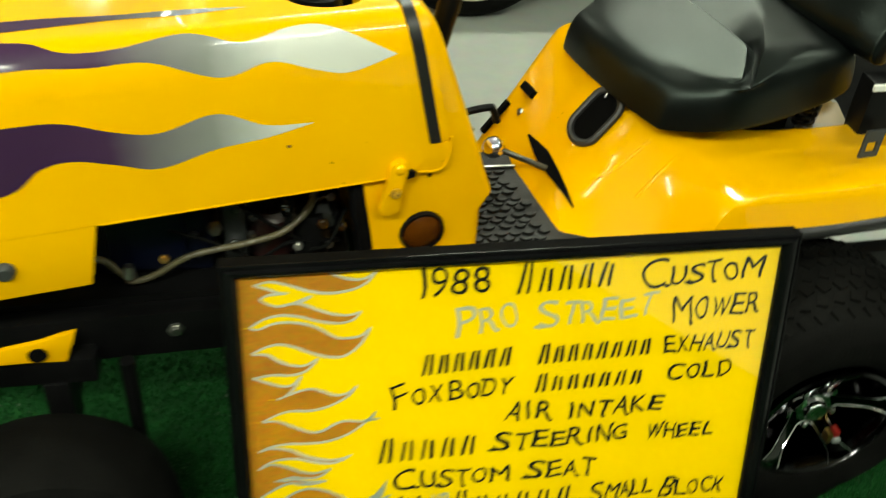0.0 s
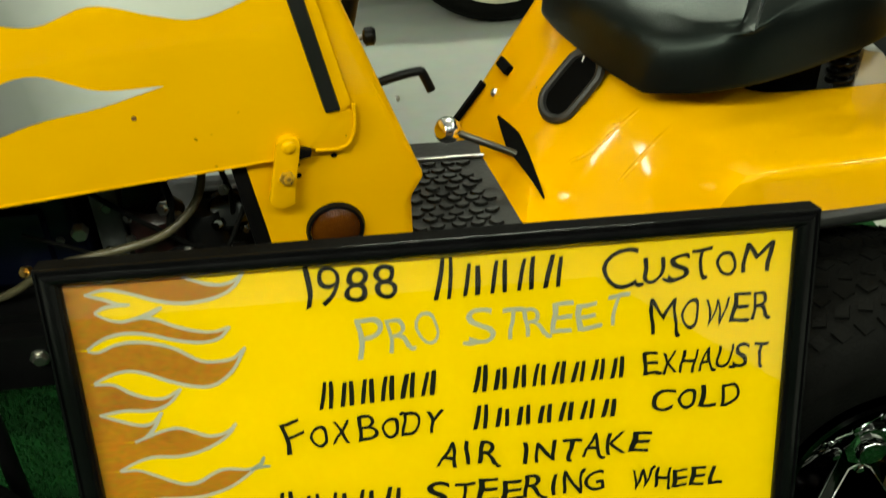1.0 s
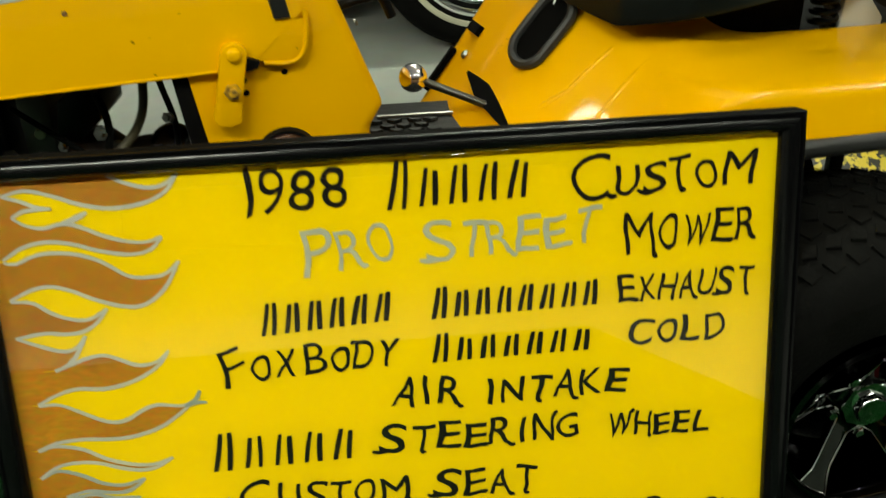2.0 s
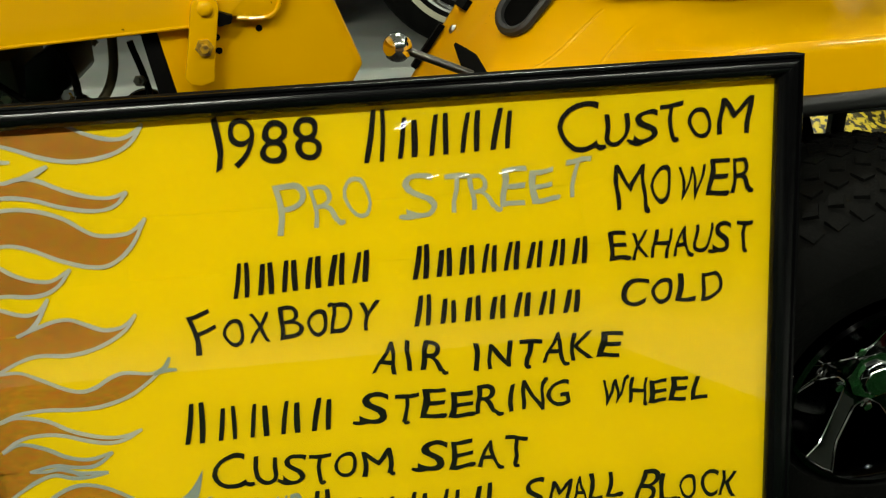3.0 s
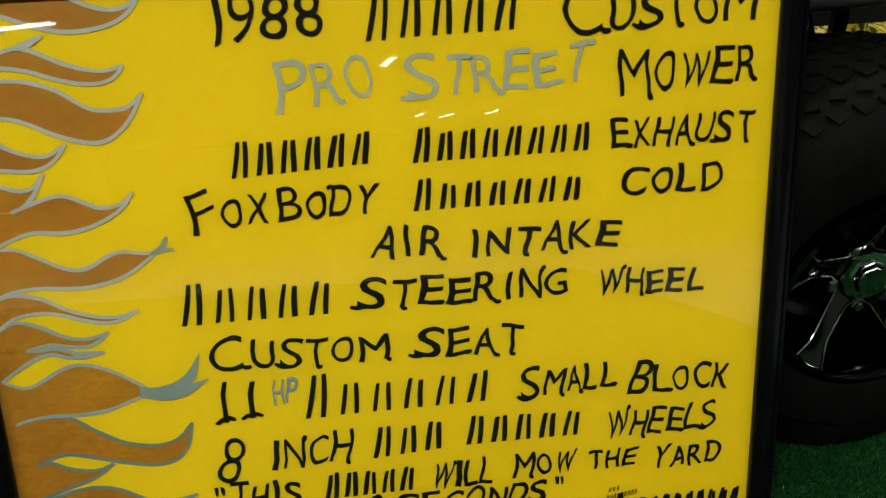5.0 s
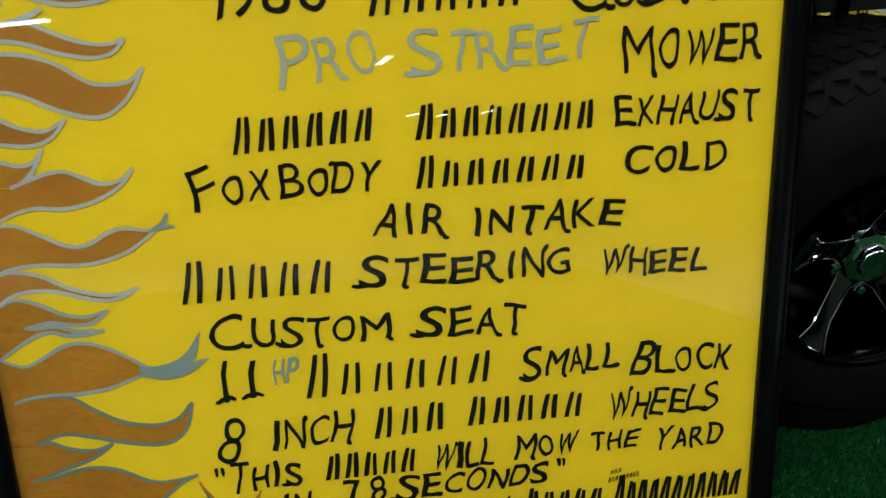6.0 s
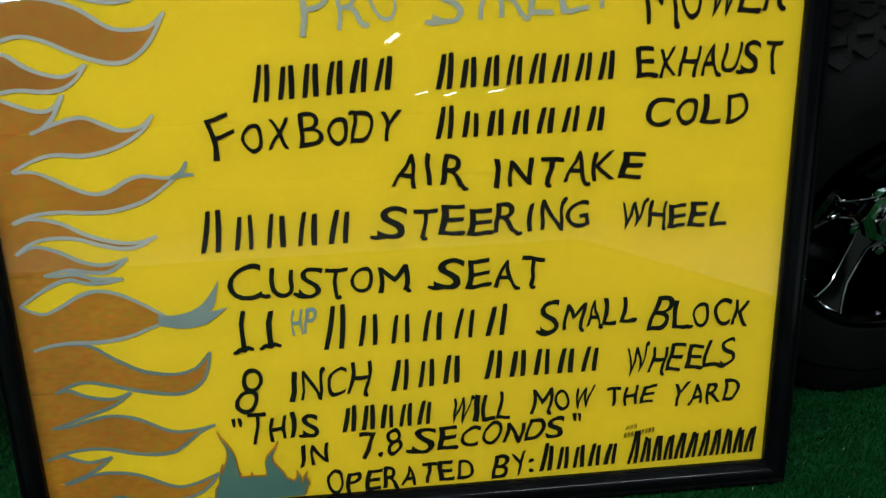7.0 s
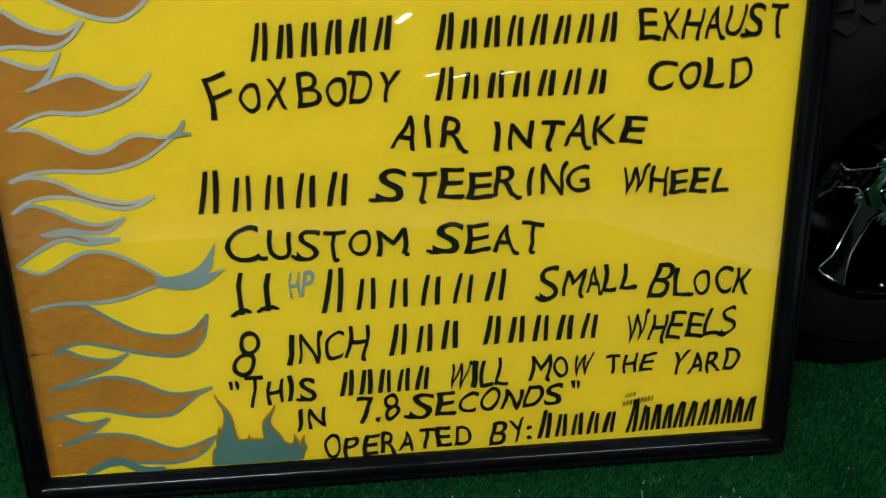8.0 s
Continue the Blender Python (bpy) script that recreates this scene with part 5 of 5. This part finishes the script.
def cushion():
    """The seat cushion: a six-sided front panel set in a crease, two bolsters behind it, full sides and a rolled front."""
    half = {
        # the flat panel
        "pc": (-0.120, 0, 0.674), "pm": (-0.120, 0.070, 0.673),
        "a0": (-0.182, 0, 0.657), "a1": (-0.179, 0.065, 0.656), "a2": (-0.160, 0.126, 0.652), "a3": (-0.138, 0.164, 0.659), "a4": (-0.118, 0.201, 0.667),
        "r2": (-0.068, 0.139, 0.689), "r1": (-0.064, 0.070, 0.691), "r0": (-0.062, 0, 0.691),
        # the crease round it
        "g0": (-0.196, 0, 0.651), "g1": (-0.192, 0.068, 0.650), "g2": (-0.170, 0.134, 0.645), "g3": (-0.143, 0.179, 0.651), "g4": (-0.113, 0.217, 0.659),
        "h2": (-0.055, 0.144, 0.678), "h1": (-0.049, 0.070, 0.679), "h0": (-0.047, 0, 0.679),
        # bolsters, and the seam with the backrest
        "f": (-0.070, 0.176, 0.700), "k1": (-0.002, 0.080, 0.705), "k0": (0.046, 0, 0.711), "b1": (0.047, 0.150, 0.704), "b0": (0.062, 0, 0.710),
        "g5": (-0.012, 0.207, 0.714), "g6": (0.095, 0.206, 0.690), "g7": (0.105, 0.140, 0.690), "g8": (0.105, 0, 0.690),
    }
    rings = {
        "o": ((-0.214, 0, 0.638), (-0.210, 0.070, 0.637), (-0.188, 0.140, 0.634), (-0.151, 0.187, 0.640), (-0.110, 0.222, 0.648), (-0.008, 0.224, 0.688), (0.100, 0.216, 0.680), (0.115, 0.140, 0.675), (0.115, 0, 0.675)),
        "m": ((-0.223, 0, 0.612), (-0.219, 0.073, 0.611), (-0.198, 0.142, 0.606), (-0.156, 0.191, 0.614), (-0.108, 0.223, 0.622), (-0.004, 0.226, 0.648), (0.105, 0.220, 0.660), (0.120, 0.140, 0.655), (0.120, 0, 0.655)),
        "d": ((-0.225, 0, 0.580), (-0.221, 0.074, 0.578), (-0.201, 0.143, 0.571), (-0.158, 0.192, 0.583), (-0.108, 0.225, 0.597), (-0.002, 0.229, 0.612), (0.107, 0.223, 0.634), (0.120, 0.140, 0.634), (0.120, 0, 0.634)),
        "u": ((-0.190, 0, 0.576), (-0.188, 0.060, 0.574), (-0.172, 0.112, 0.568), (-0.135, 0.150, 0.578), (-0.090, 0.178, 0.590), (0.000, 0.182, 0.604), (0.100, 0.182, 0.624), (0.112, 0.110, 0.624), (0.112, 0, 0.624)),
    }
    for ring, pts in rings.items():
        for i, p in enumerate(pts):
            half[ring + str(i)] = p
    half["u9"] = (-0.05, 0, 0.590)
    faces = ["a0 a1 pm pc", "pc pm r1 r0", "a1 a2 a3 pm", "pm a3 r2 r1", "a3 a4 r2", "a4 g4 h2 r2", "r2 h2 h1 r1", "r1 h1 h0 r0", "h2 h1 k1 f", "h1 h0 k0 k1", "g4 h2 f", "g4 f g5", "f k1 b1 g5", "k1 k0 b0 b1", "g5 b1 g7 g6", "b1 b0 g8 g7"]
    faces += ["a%d a%d g%d g%d" % (i, i + 1, i + 1, i) for i in range(4)]
    for p, q in ("go", "om", "md", "du"):
        faces += ["%s%d %s%d %s%d %s%d" % (p, i, p, i + 1, q, i + 1, q, i) for i in range(8)]
    faces += ["u%d u%d u9" % (i, i + 1) for i in range(8)]
    sharp = {"a1 a2": 0.4, "a2 a3": 0.8, "a3 a4": 0.95, "a4 r2": 0.95, "r2 r1": 0.85, "r1 r0": 0.85, "g2 g3": 0.6, "g3 g4": 0.95, "g4 h2": 0.95, "h2 h1": 0.8, "h1 h0": 0.8, "g4 f": 0.8, "f k1": 0.6, "k1 k0": 0.6, "g4 g5": 0.85, "b1 b0": 0.8, "a2 g2": 0.4, "g2 o2": 0.5, "o2 m2": 0.6, "m2 d2": 0.6}
    for i in range(8):
        sharp["d%d d%d" % (i, i + 1)] = 0.9
    points = {"a2": 0.6, "a4": 0.9, "r2": 0.8, "g4": 0.9, "h2": 0.8, "f": 0.6}
    bm = bmesh.new()
    crease = bm.edges.layers.float.new("crease_edge")
    corner = bm.verts.layers.float.new("crease_vert")
    for side in (1, -1):
        vs = {}
        for key, (x, y, z) in half.items():
            wide = 0.95
            if side > 0:  # the far side is worn down and rounder
                wide += 0.13 * soft_step(-0.10, -0.17, x)
                if key[0] in "gom" and key[1] in "3456":
                    wide *= 0.90
                    z -= 0.008
            vs[key] = bm.verts.new(SEATM @ Vector((x, y * side * wide - 0.005, z - (0.006 if side > 0 else 0.0) * soft_step(0.05, 0.15, y))))
            vs[key][corner] = points.get(key, 0.0)
        for f in faces:
            bm.faces.new([vs[k] for k in f.split()][::side])
        for pair, value in sharp.items():
            p, q = pair.split()
            bm.edges.get((vs[p], vs[q]))[crease] = value
    bmesh.ops.remove_doubles(bm, verts=bm.verts, dist=1e-5)
    return bm


def rounded(ob, levels):
    ss = ob.modifiers.new("round", "SUBSURF")
    ss.levels = ss.render_levels = levels
    return ob


rounded(part("cushion", cushion(), VINYL, seat, "creased black vinyl seat cushion"), 3)


def backrest():
    """The backrest: rolls across, rounded ends, a flat back."""
    bm = bmesh.new()
    # height over the seam, distance back
    prof = ((-0.020, 0.072), (0.000, 0.060), (0.030, 0.064), (0.070, 0.092), (0.110, 0.122), (0.135, 0.148), (0.152, 0.146), (0.190, 0.152), (0.250, 0.190), (0.310, 0.235), (0.330, 0.258), (0.325, 0.285))
    across = (-0.240, -0.234, -0.205, -0.16, -0.080, 0.0, 0.080, 0.16, 0.190, 0.205, 0.210)
    rows = []
    for h, r in prof:
        row = []
        for l in across:
            a = min(1.0, abs(l) / 0.235)
            wing = -0.006 * soft_step(0.55, 0.80, a) + 0.020 * soft_step(0.88, 1.0, a)
            row.append(bm.verts.new(SEATM @ Vector((r + wing * soft_step(-0.05, 0.12, h) + 0.008 * a * a, l * (1 - 0.25 * max(0, h)), 0.700 + h))))
        rows.append(row)
    for p, q in zip(rows, rows[1:]):
        for j in range(len(across) - 1):
            bm.faces.new((p[j], q[j], q[j + 1], p[j + 1]))
    n, w = len(rows) - 1, len(across) - 1
    rim = [rows[i][0] for i in range(n + 1)] + [rows[n][j] for j in range(1, w + 1)] + [rows[i][w] for i in range(n - 1, -1, -1)] + [rows[0][j] for j in range(w - 1, 0, -1)]
    inv = SEATM.inverted()
    prev = rim
    for back in (0.05, 0.075):
        cur = []
        for v in rim:
            p = inv @ v.co
            cur.append(bm.verts.new(SEATM @ Vector((max(p.x + 0.01, 0.070 + back + 0.55 * max(0, p.z - 0.70)), p.y * (1.5 - back * 10 if back > 0.06 else 1.0), p.z))))
        for k in range(len(rim)):
            k2 = (k + 1) % len(rim)
            bm.faces.new((prev[k], prev[k2], cur[k2], cur[k]))
        prev = cur
    bm.faces.new(prev)
    return bm


rounded(part("backrest", backrest(), VINYL, seat, "black vinyl backrest with rolls across"), 2)
part("seat_hinge", box(bmesh.new(), 0.745, 0.862, 0.455, 0.52, 0.515, 0.606, 0.004), RUBBER, mower, "black steel seat hinge box")
# seat spring, pivot and rear hardware
sp = [(0.884 + 0.015 * math.cos(t), 0.448 + 0.015 * math.sin(t), 0.545 + 0.0019 * t) for t in [0.45 * k for k in range(84)]]
part("seat_spring", tube(bmesh.new(), sp, 0.0032, 6), BLACK, mower, "black coil seat spring")
part("spring_base", prism(bmesh.new(), [(0.900, 0.515), (0.955, 0.515), (0.955, 0.560), (0.930, 0.592), (0.905, 0.598)], lambda x, z: Vector((x, 0.442, z - 0.006)), lambda x, z: Vector((x, 0.49, z - 0.006)), 0.003), WHITEPAINT, mower, "white painted bracket under the seat")
part("seat_slide", box(bmesh.new(), -0.07, 0.075, -0.004, 0.004, 0.541, 0.5445, 0.001, Matrix.Translation((0.81, 0.430, 0.001))), WHITEPAINT, mower, "white painted seat slide")
part("seat_frame", box(bmesh.new(), 0.70, 0.90, 0.47, 0.82, 0.580, 0.590, 0.003), BLACK, mower)
bm = box(bmesh.new(), 0.896, 1.06, 0.330, 0.37, 0.596, 0.682, 0.006)
rear_box = part("side_box", bm, BLACK, mower, "black battery box beside the seat")
part("white_stripe", box(bmesh.new(), 0.894, 0.944, 0.326, 0.331, 0.671, 0.681, 0.001), WHITEPAINT, rear_box)
bm = bmesh.new()
tabm = Matrix.Translation((0.912, 0.312, 0.588)) @ pose(0, 0, 0, 0, 0, 8)
for b in ((-0.016, 0.016, 0.009, 0.028), (-0.016, -0.009, -0.009, 0.009), (0.009, 0.016, -0.009, 0.009), (-0.016, 0.016, -0.017, -0.009)):
    box(bm, b[0], b[1], -0.002, 0.002, b[2], b[3], 0.0, tabm)
part("latch_tab", bm, GREYMETAL, mower, "grey steel tab with a square hole", False)
part("red_tag", prism(bmesh.new(), [(0.952, 0.600), (0.975, 0.588), (0.985, 0.600), (0.962, 0.612)], lambda x, z: Vector((x, 0.322, z)), lambda x, z: Vector((x, 0.327, z)), 0.001), REDPLASTIC, mower, "red plastic tag")


# what shows between tyre and fender
bm = prism(bmesh.new(), [(0.70, 0.30), (0.70, 0.472), (0.830, 0.472), (0.852, 0.425), (0.90, 0.30)], lambda x, z: Vector((x, 0.36, z)), lambda x, z: Vector((x, 0.366, z)), 0.001)
part("inner_fender", bm, BLACK, mower, "black inner fender plate")
part("fender_strut", box(bmesh.new(), 0.902, 0.920, 0.40, 0.412, 0.30, 0.535, 0.002), BLACK, mower, "black fender strut")


# wheels
def tyre_mesh(radius, width, rim):
    """A balloon tyre turned about y, centred on the origin, with raised lugs."""
    bm = bmesh.new()
    m = axes((0, 0, 0), (0, 1, 0))
    w, r = width / 2, radius
    prof = [(rim - 0.004, -w * 0.62), (rim + 0.004, -w * 0.78), (rim + 0.012, -w * 0.93), (rim + (r - rim) * 0.30, -w * 1.0), (rim + (r - rim) * 0.55, -w * 0.99), (r - 0.055, -w * 0.965), (r - 0.032, -w * 0.91), (r - 0.017, -w * 0.80), (r - 0.006, -w * 0.45), (r, 0)]
    prof = prof + [(a, -b) for a, b in reversed(prof[:-1])]
    lathe(bm, prof, m, 64, True)
    return bm


def tread_mesh(radius, width, depth=0.0038):
    bm = bmesh.new()
    w, r = width / 2, radius
    for k in range(52):
        for side in (-1, 1):
            for row, (off, zz, tilt) in enumerate(((0.70, r - 0.013, -22), (0.50, r - 0.006, -8), (0.30, r - 0.003, -4), (0.10, r - 0.001, -2))):
                a = 2 * math.pi * (k + 0.5 * (row % 2) + 0.25 * side) / 52
                mm = Matrix.Rotation(a, 4, "Y") @ Matrix.Translation((0, side * w * off, zz)) @ pose(0, 0, 0, tilt * side, 0, (28 if row % 2 else -20) * side)
                box(bm, -0.0072, 0.0072, -w * 0.070, w * 0.070, -0.004, depth - 0.002, 0.0, mm)
    return bm


def sag(bm, centre):
    """The tyre's foot gives under the load: flat on the floor and squarer at the shoulders."""
    for v in bm.verts:
        if v.co.z < 0.05:
            give = 1 - max(0.0, v.co.z) / 0.05
            v.co.y = centre[1] + (v.co.y - centre[1]) * (1 + 0.16 * give)
            v.co.z = max(-0.001, v.co.z - 0.018 * give)
    return bm


def wheel(name, centre, radius, width, rim, label, yaw, spokes, tread, rim_mat):
    m = pose(centre[0], centre[1], centre[2], 0, 0, yaw)
    bm = tyre_mesh(radius, width, rim)
    bm.transform(m)
    w = part(name, sag(bm, centre), RUBBER, mower, label)
    if tread:
        bm = tread_mesh(radius, width)
        bm.transform(m)
        tagged(part("tread_lug", sag(bm, centre), RUBBER, w, "raised rubber lugs", False), kind="stuff")
    f = -width / 2
    bm = lathe(bmesh.new(), [(rim - 0.004, f * 0.70), (rim + 0.002, f * 0.96), (rim - 0.003, f * 0.98), (rim - 0.007, f * 0.92), (rim - 0.010, f * 0.45), (rim - 0.016, f * 0.20), (rim - 0.04, f * 0.12), (0.03, f * 0.16), (0.0, f * 0.16)], m @ axes((0, 0, 0), (0, 1, 0)), 56)
    part("rim", bm, rim_mat, w, "deep chrome rim" if rim_mat is DARKCHROME else "")
    if spokes:
        for k in range(spokes):
            a = 2 * math.pi * k / spokes + 0.045
            bm = bmesh.new()
            sec = [(0.026, 0.018, f * 0.62, 0.012), (0.040, 0.0115, f * 0.64, 0.013), (rim - 0.034, 0.0105, f * 0.80, 0.012), (rim - 0.022, 0.013, f * 0.87, 0.012), (rim - 0.004, 0.022, f * 0.95, 0.010)]
            rings = []
            for d, hw, y, th in sec:
                rings.append([bm.verts.new(m @ Matrix.Rotation(a, 4, "Y") @ Vector(v)) for v in ((-hw, y + th, d), (-hw, y, d), (0, y - 0.0006, d), (hw, y, d), (hw, y + th, d), (0, y + th, d))])
            for p, q in zip(rings, rings[1:]):
                for i in range(6):
                    bm.faces.new((p[i], p[(i + 1) % 6], q[(i + 1) % 6], q[i]))
            bm.faces.new(rings[0])
            bm.faces.new(rings[-1][::-1])
            bmesh.ops.bevel(bm, geom=bm.edges[:], offset=0.0018, segments=2, affect="EDGES")
            spoke = part("spoke", bm, WHEELCHROME, w)
            # Thin chrome rods stand in for the glints along both spoke edges.
            for sd in (-1, 1):
                line = [m @ Matrix.Rotation(a, 4, "Y") @ Vector((sd * hw, y - 0.0004, d)) for d, hw, y, th in sec]
                part("spoke_glint", tube(bmesh.new(), line, 0.0013, 8), CHROME, w, "edge glint of the spoke, added as a thin chrome rod")
            b = m @ Matrix.Rotation(a + math.pi / spokes, 4, "Y") @ Vector((0, f * 0.55, 0.040))
            part("lug_nut", lathe(bmesh.new(), [(0.0, 0.016), (0.005, 0.015), (0.0085, 0.010), (0.0095, 0.0), (0.0095, -0.02)], axes(b, m.to_3x3() @ Vector((0, -1, 0))), 6), CHROME, w)
        part("hub_cap", lathe(bmesh.new(), [(0.0, 0.0165), (0.017, 0.016), (0.0185, 0.0145), (0.0195, 0.006), (0.030, 0.005), (0.031, 0.003), (0.032, -0.02)], axes(m @ Vector((0, f * 0.62, 0)), m.to_3x3() @ Vector((0, -1, 0))), 8), CHROME, w, "chrome hub cap")
    return w


REAR = (0.858, 0.225, 0.217)
wheel("rear_wheel", REAR, 0.219, 0.240, 0.111, "wide black treaded tyre on a chrome rim", 1.0, 5, True, DARKCHROME)
rear = bpy.data.objects["rear_wheel"]
part("wheel_badge", box(bmesh.new(), 0.894, 0.903, 0.118, 0.134, 0.174, 0.186, 0.0015), REDENAMEL, rear, "small red enamel badge")
part("wheel_badge", box(bmesh.new(), 0.897, 0.909, 0.118, 0.134, 0.160, 0.168, 0.0015), WHEELGREY, rear, "small silvery badge")
part("wheel_badge", box(bmesh.new(), 0.884, 0.892, 0.118, 0.134, 0.162, 0.182, 0.0015), BRASS, rear, "small gilt badge")
far_rear = Vector(REAR) + SIDEWAYS * 0.74 + Vector((0.05, 0, 0))
wheel("rear_wheel", far_rear, 0.217, 0.24, 0.105, "wide black treaded tyre on a chrome rim", 181.0, 0, True, DARKCHROME)
part("rear_axle", tube(bmesh.new(), [Vector(REAR), far_rear], 0.016, 14), BLACK, mower)
FRONT = Vector((-0.262, 0.105, 0.168))
far_front = FRONT + SIDEWAYS * 0.72
wheel("front_wheel", FRONT, 0.168, 0.155, 0.085, "black front tyre on a dark rim", 5.0, 0, False, BLACK)
wheel("front_wheel", far_front, 0.168, 0.155, 0.085, "black front tyre on a dark rim", 182.0, 0, False, BLACK)
part("stub_axle", tube(bmesh.new(), [FRONT, far_front], 0.014, 12), BLACK, mower)

# ---- the car behind ----
CAR = (0.698, 2.09, 0.292)
car = thing("parked_car", pose(CAR[0], CAR[1], 0.0), "black parked car with whitewall tyres behind the mower", "car")
cm = axes(CAR, (0, 1, 0))
cw = part("wheel", lathe(bmesh.new(), [(0.165, -0.075), (0.188, -0.088), (0.240, -0.098), (0.272, -0.088), (0.292, -0.062), (0.300, 0.0), (0.292, 0.07), (0.24, 0.10), (0.165, 0.08)], cm, 72), RUBBER, car, "black tyre with a narrow white stripe")
part("whitewall", lathe(bmesh.new(), [(0.211, -0.0935), (0.213, -0.0965), (0.224, -0.0985), (0.227, -0.0970)], cm, 72), IVORY, cw, "narrow cream whitewall stripe")
part("rim", lathe(bmesh.new(), [(0.192, -0.080), (0.160, -0.046), (0.154, -0.052), (0.148, -0.060), (0.118, -0.068), (0.100, -0.066), (0.0, -0.060)], cm, 72), WHEELGREY, cw, "silver-grey painted slotted wheel")
part("trim_ring", lathe(bmesh.new(), [(0.152, -0.058), (0.157, -0.064), (0.166, -0.066), (0.172, -0.076), (0.184, -0.088), (0.190, -0.096), (0.197, -0.094), (0.198, -0.088)], cm, 72), CHROME, cw, "polished steel trim ring")
hub = part("hub_cap", lathe(bmesh.new(), [(0.0, -0.118), (0.034, -0.113), (0.046, -0.104), (0.052, -0.090), (0.072, -0.086), (0.080, -0.078), (0.086, -0.080), (0.094, -0.082), (0.099, -0.076), (0.101, -0.064)], cm, 48), CHROME, cw, "chrome hub cap with a beaded rim")
for k in range(8):
    a = 2 * math.pi * (k + 0.72) / 8
    bm = bmesh.new()
    pts = []
    for s in range(16):
        q = 2 * math.pi * s / 16
        w, h = 0.030 * math.copysign(abs(math.cos(q)) ** 0.4, math.cos(q)), 0.0105 * math.copysign(abs(math.sin(q)) ** 0.4, math.sin(q))
        r, e = 0.134 + h, a + w / 0.134
        pts.append((r * math.cos(e), r * math.sin(e)))
    prism(bm, pts, lambda x, y: cm @ Vector((x, y, -0.0655)), lambda x, y: cm @ Vector((x, y, -0.052)))
    part("vent_slot", bm, HOLE, cw, "black oblong slot", False)


def car_side():
    """The near side of the body: a rocker that tucks under, a full-bodied fender over the wheel, and a rounded shoulder."""
    bm = bmesh.new()
    levels = ((0.15, 0.09), (0.20, 0.03), (0.30, -0.05), (0.42, -0.105), (0.56, -0.125), (0.70, -0.115), (0.80, -0.08), (0.86, -0.02), (0.885, 0.06), (0.89, 1.5))
    cols = [-2.4, -1.6, -0.9, -0.60] + [-0.40 * math.cos(math.pi * k / 14) for k in range(15)] + [0.60, 0.85, 1.0]
    rows = []
    for x in cols:
        arch = 0.30 + math.sqrt(max(0.0, 0.385 ** 2 - x * x)) if abs(x) < 0.385 else 0.0
        nose = max(0.0, (x - 0.6) / 0.4) ** 2
        row = []
        for z, q in levels:
            zz = max(z, arch * 0.985) if z < 0.72 else z
            i = 0
            while i < len(levels) - 2 and levels[i + 1][0] < zz:
                i += 1
            (za, qa), (zb, qb) = levels[i], levels[i + 1]
            qq = q if zz == z else qa + (qb - qa) * (zz - za) / max(zb - za, 1e-6)
            row.append(bm.verts.new((CAR[0] + x, CAR[1] + qq + 0.25 * nose * (q < 1), zz - 0.12 * nose * (z > 0.6))))
        rows.append(row)
    for p, r in zip(rows, rows[1:]):
        for j in range(len(levels) - 1):
            f = [p[j], r[j], r[j + 1], p[j + 1]]
            if len({tuple(v.co) for v in f}) > 2:
                bm.faces.new(f)
    bmesh.ops.remove_doubles(bm, verts=bm.verts, dist=0.0005)
    return bm


body = part("body", car_side(), CARBLACK, car, "gloss black car body side and fender")
wall = body.modifiers.new("sheet", "SOLIDIFY")
wall.thickness, wall.offset = 0.012, 1.0
part("inner_body", box(bmesh.new(), CAR[0] - 2.35, CAR[0] + 0.95, CAR[1] + 0.14, CAR[1] + 1.5, 0.16, 0.86, 0.02), BLACK, car, "dark wheel house and far side")

# ---- the patterned post beyond the carpet ----
post = thing("barrier_post", pose(1.41, 1.22, -0.008), "yellow and black snakeskin-patterned barrier post standing on the concrete", "post")
part("base", lathe(bmesh.new(), [(0.0, 0.085), (0.05, 0.083), (0.10, 0.075), (0.17, 0.058), (0.205, 0.035), (0.21, 0.0), (0.0, 0.0)], Matrix.Identity(4), 40), SNAKE, post, local=True)
part("pole", tube(bmesh.new(), [(0, 0, 0.08), (0, 0, 0.30), (0, 0, 0.62)], 0.024, 20), SNAKE, post, local=True)
part("cap", lathe(bmesh.new(), [(0.0, 0.64), (0.018, 0.638), (0.027, 0.628), (0.027, 0.612), (0.0, 0.612)], Matrix.Identity(4), 24), BLACK, post, "black post cap", local=True)
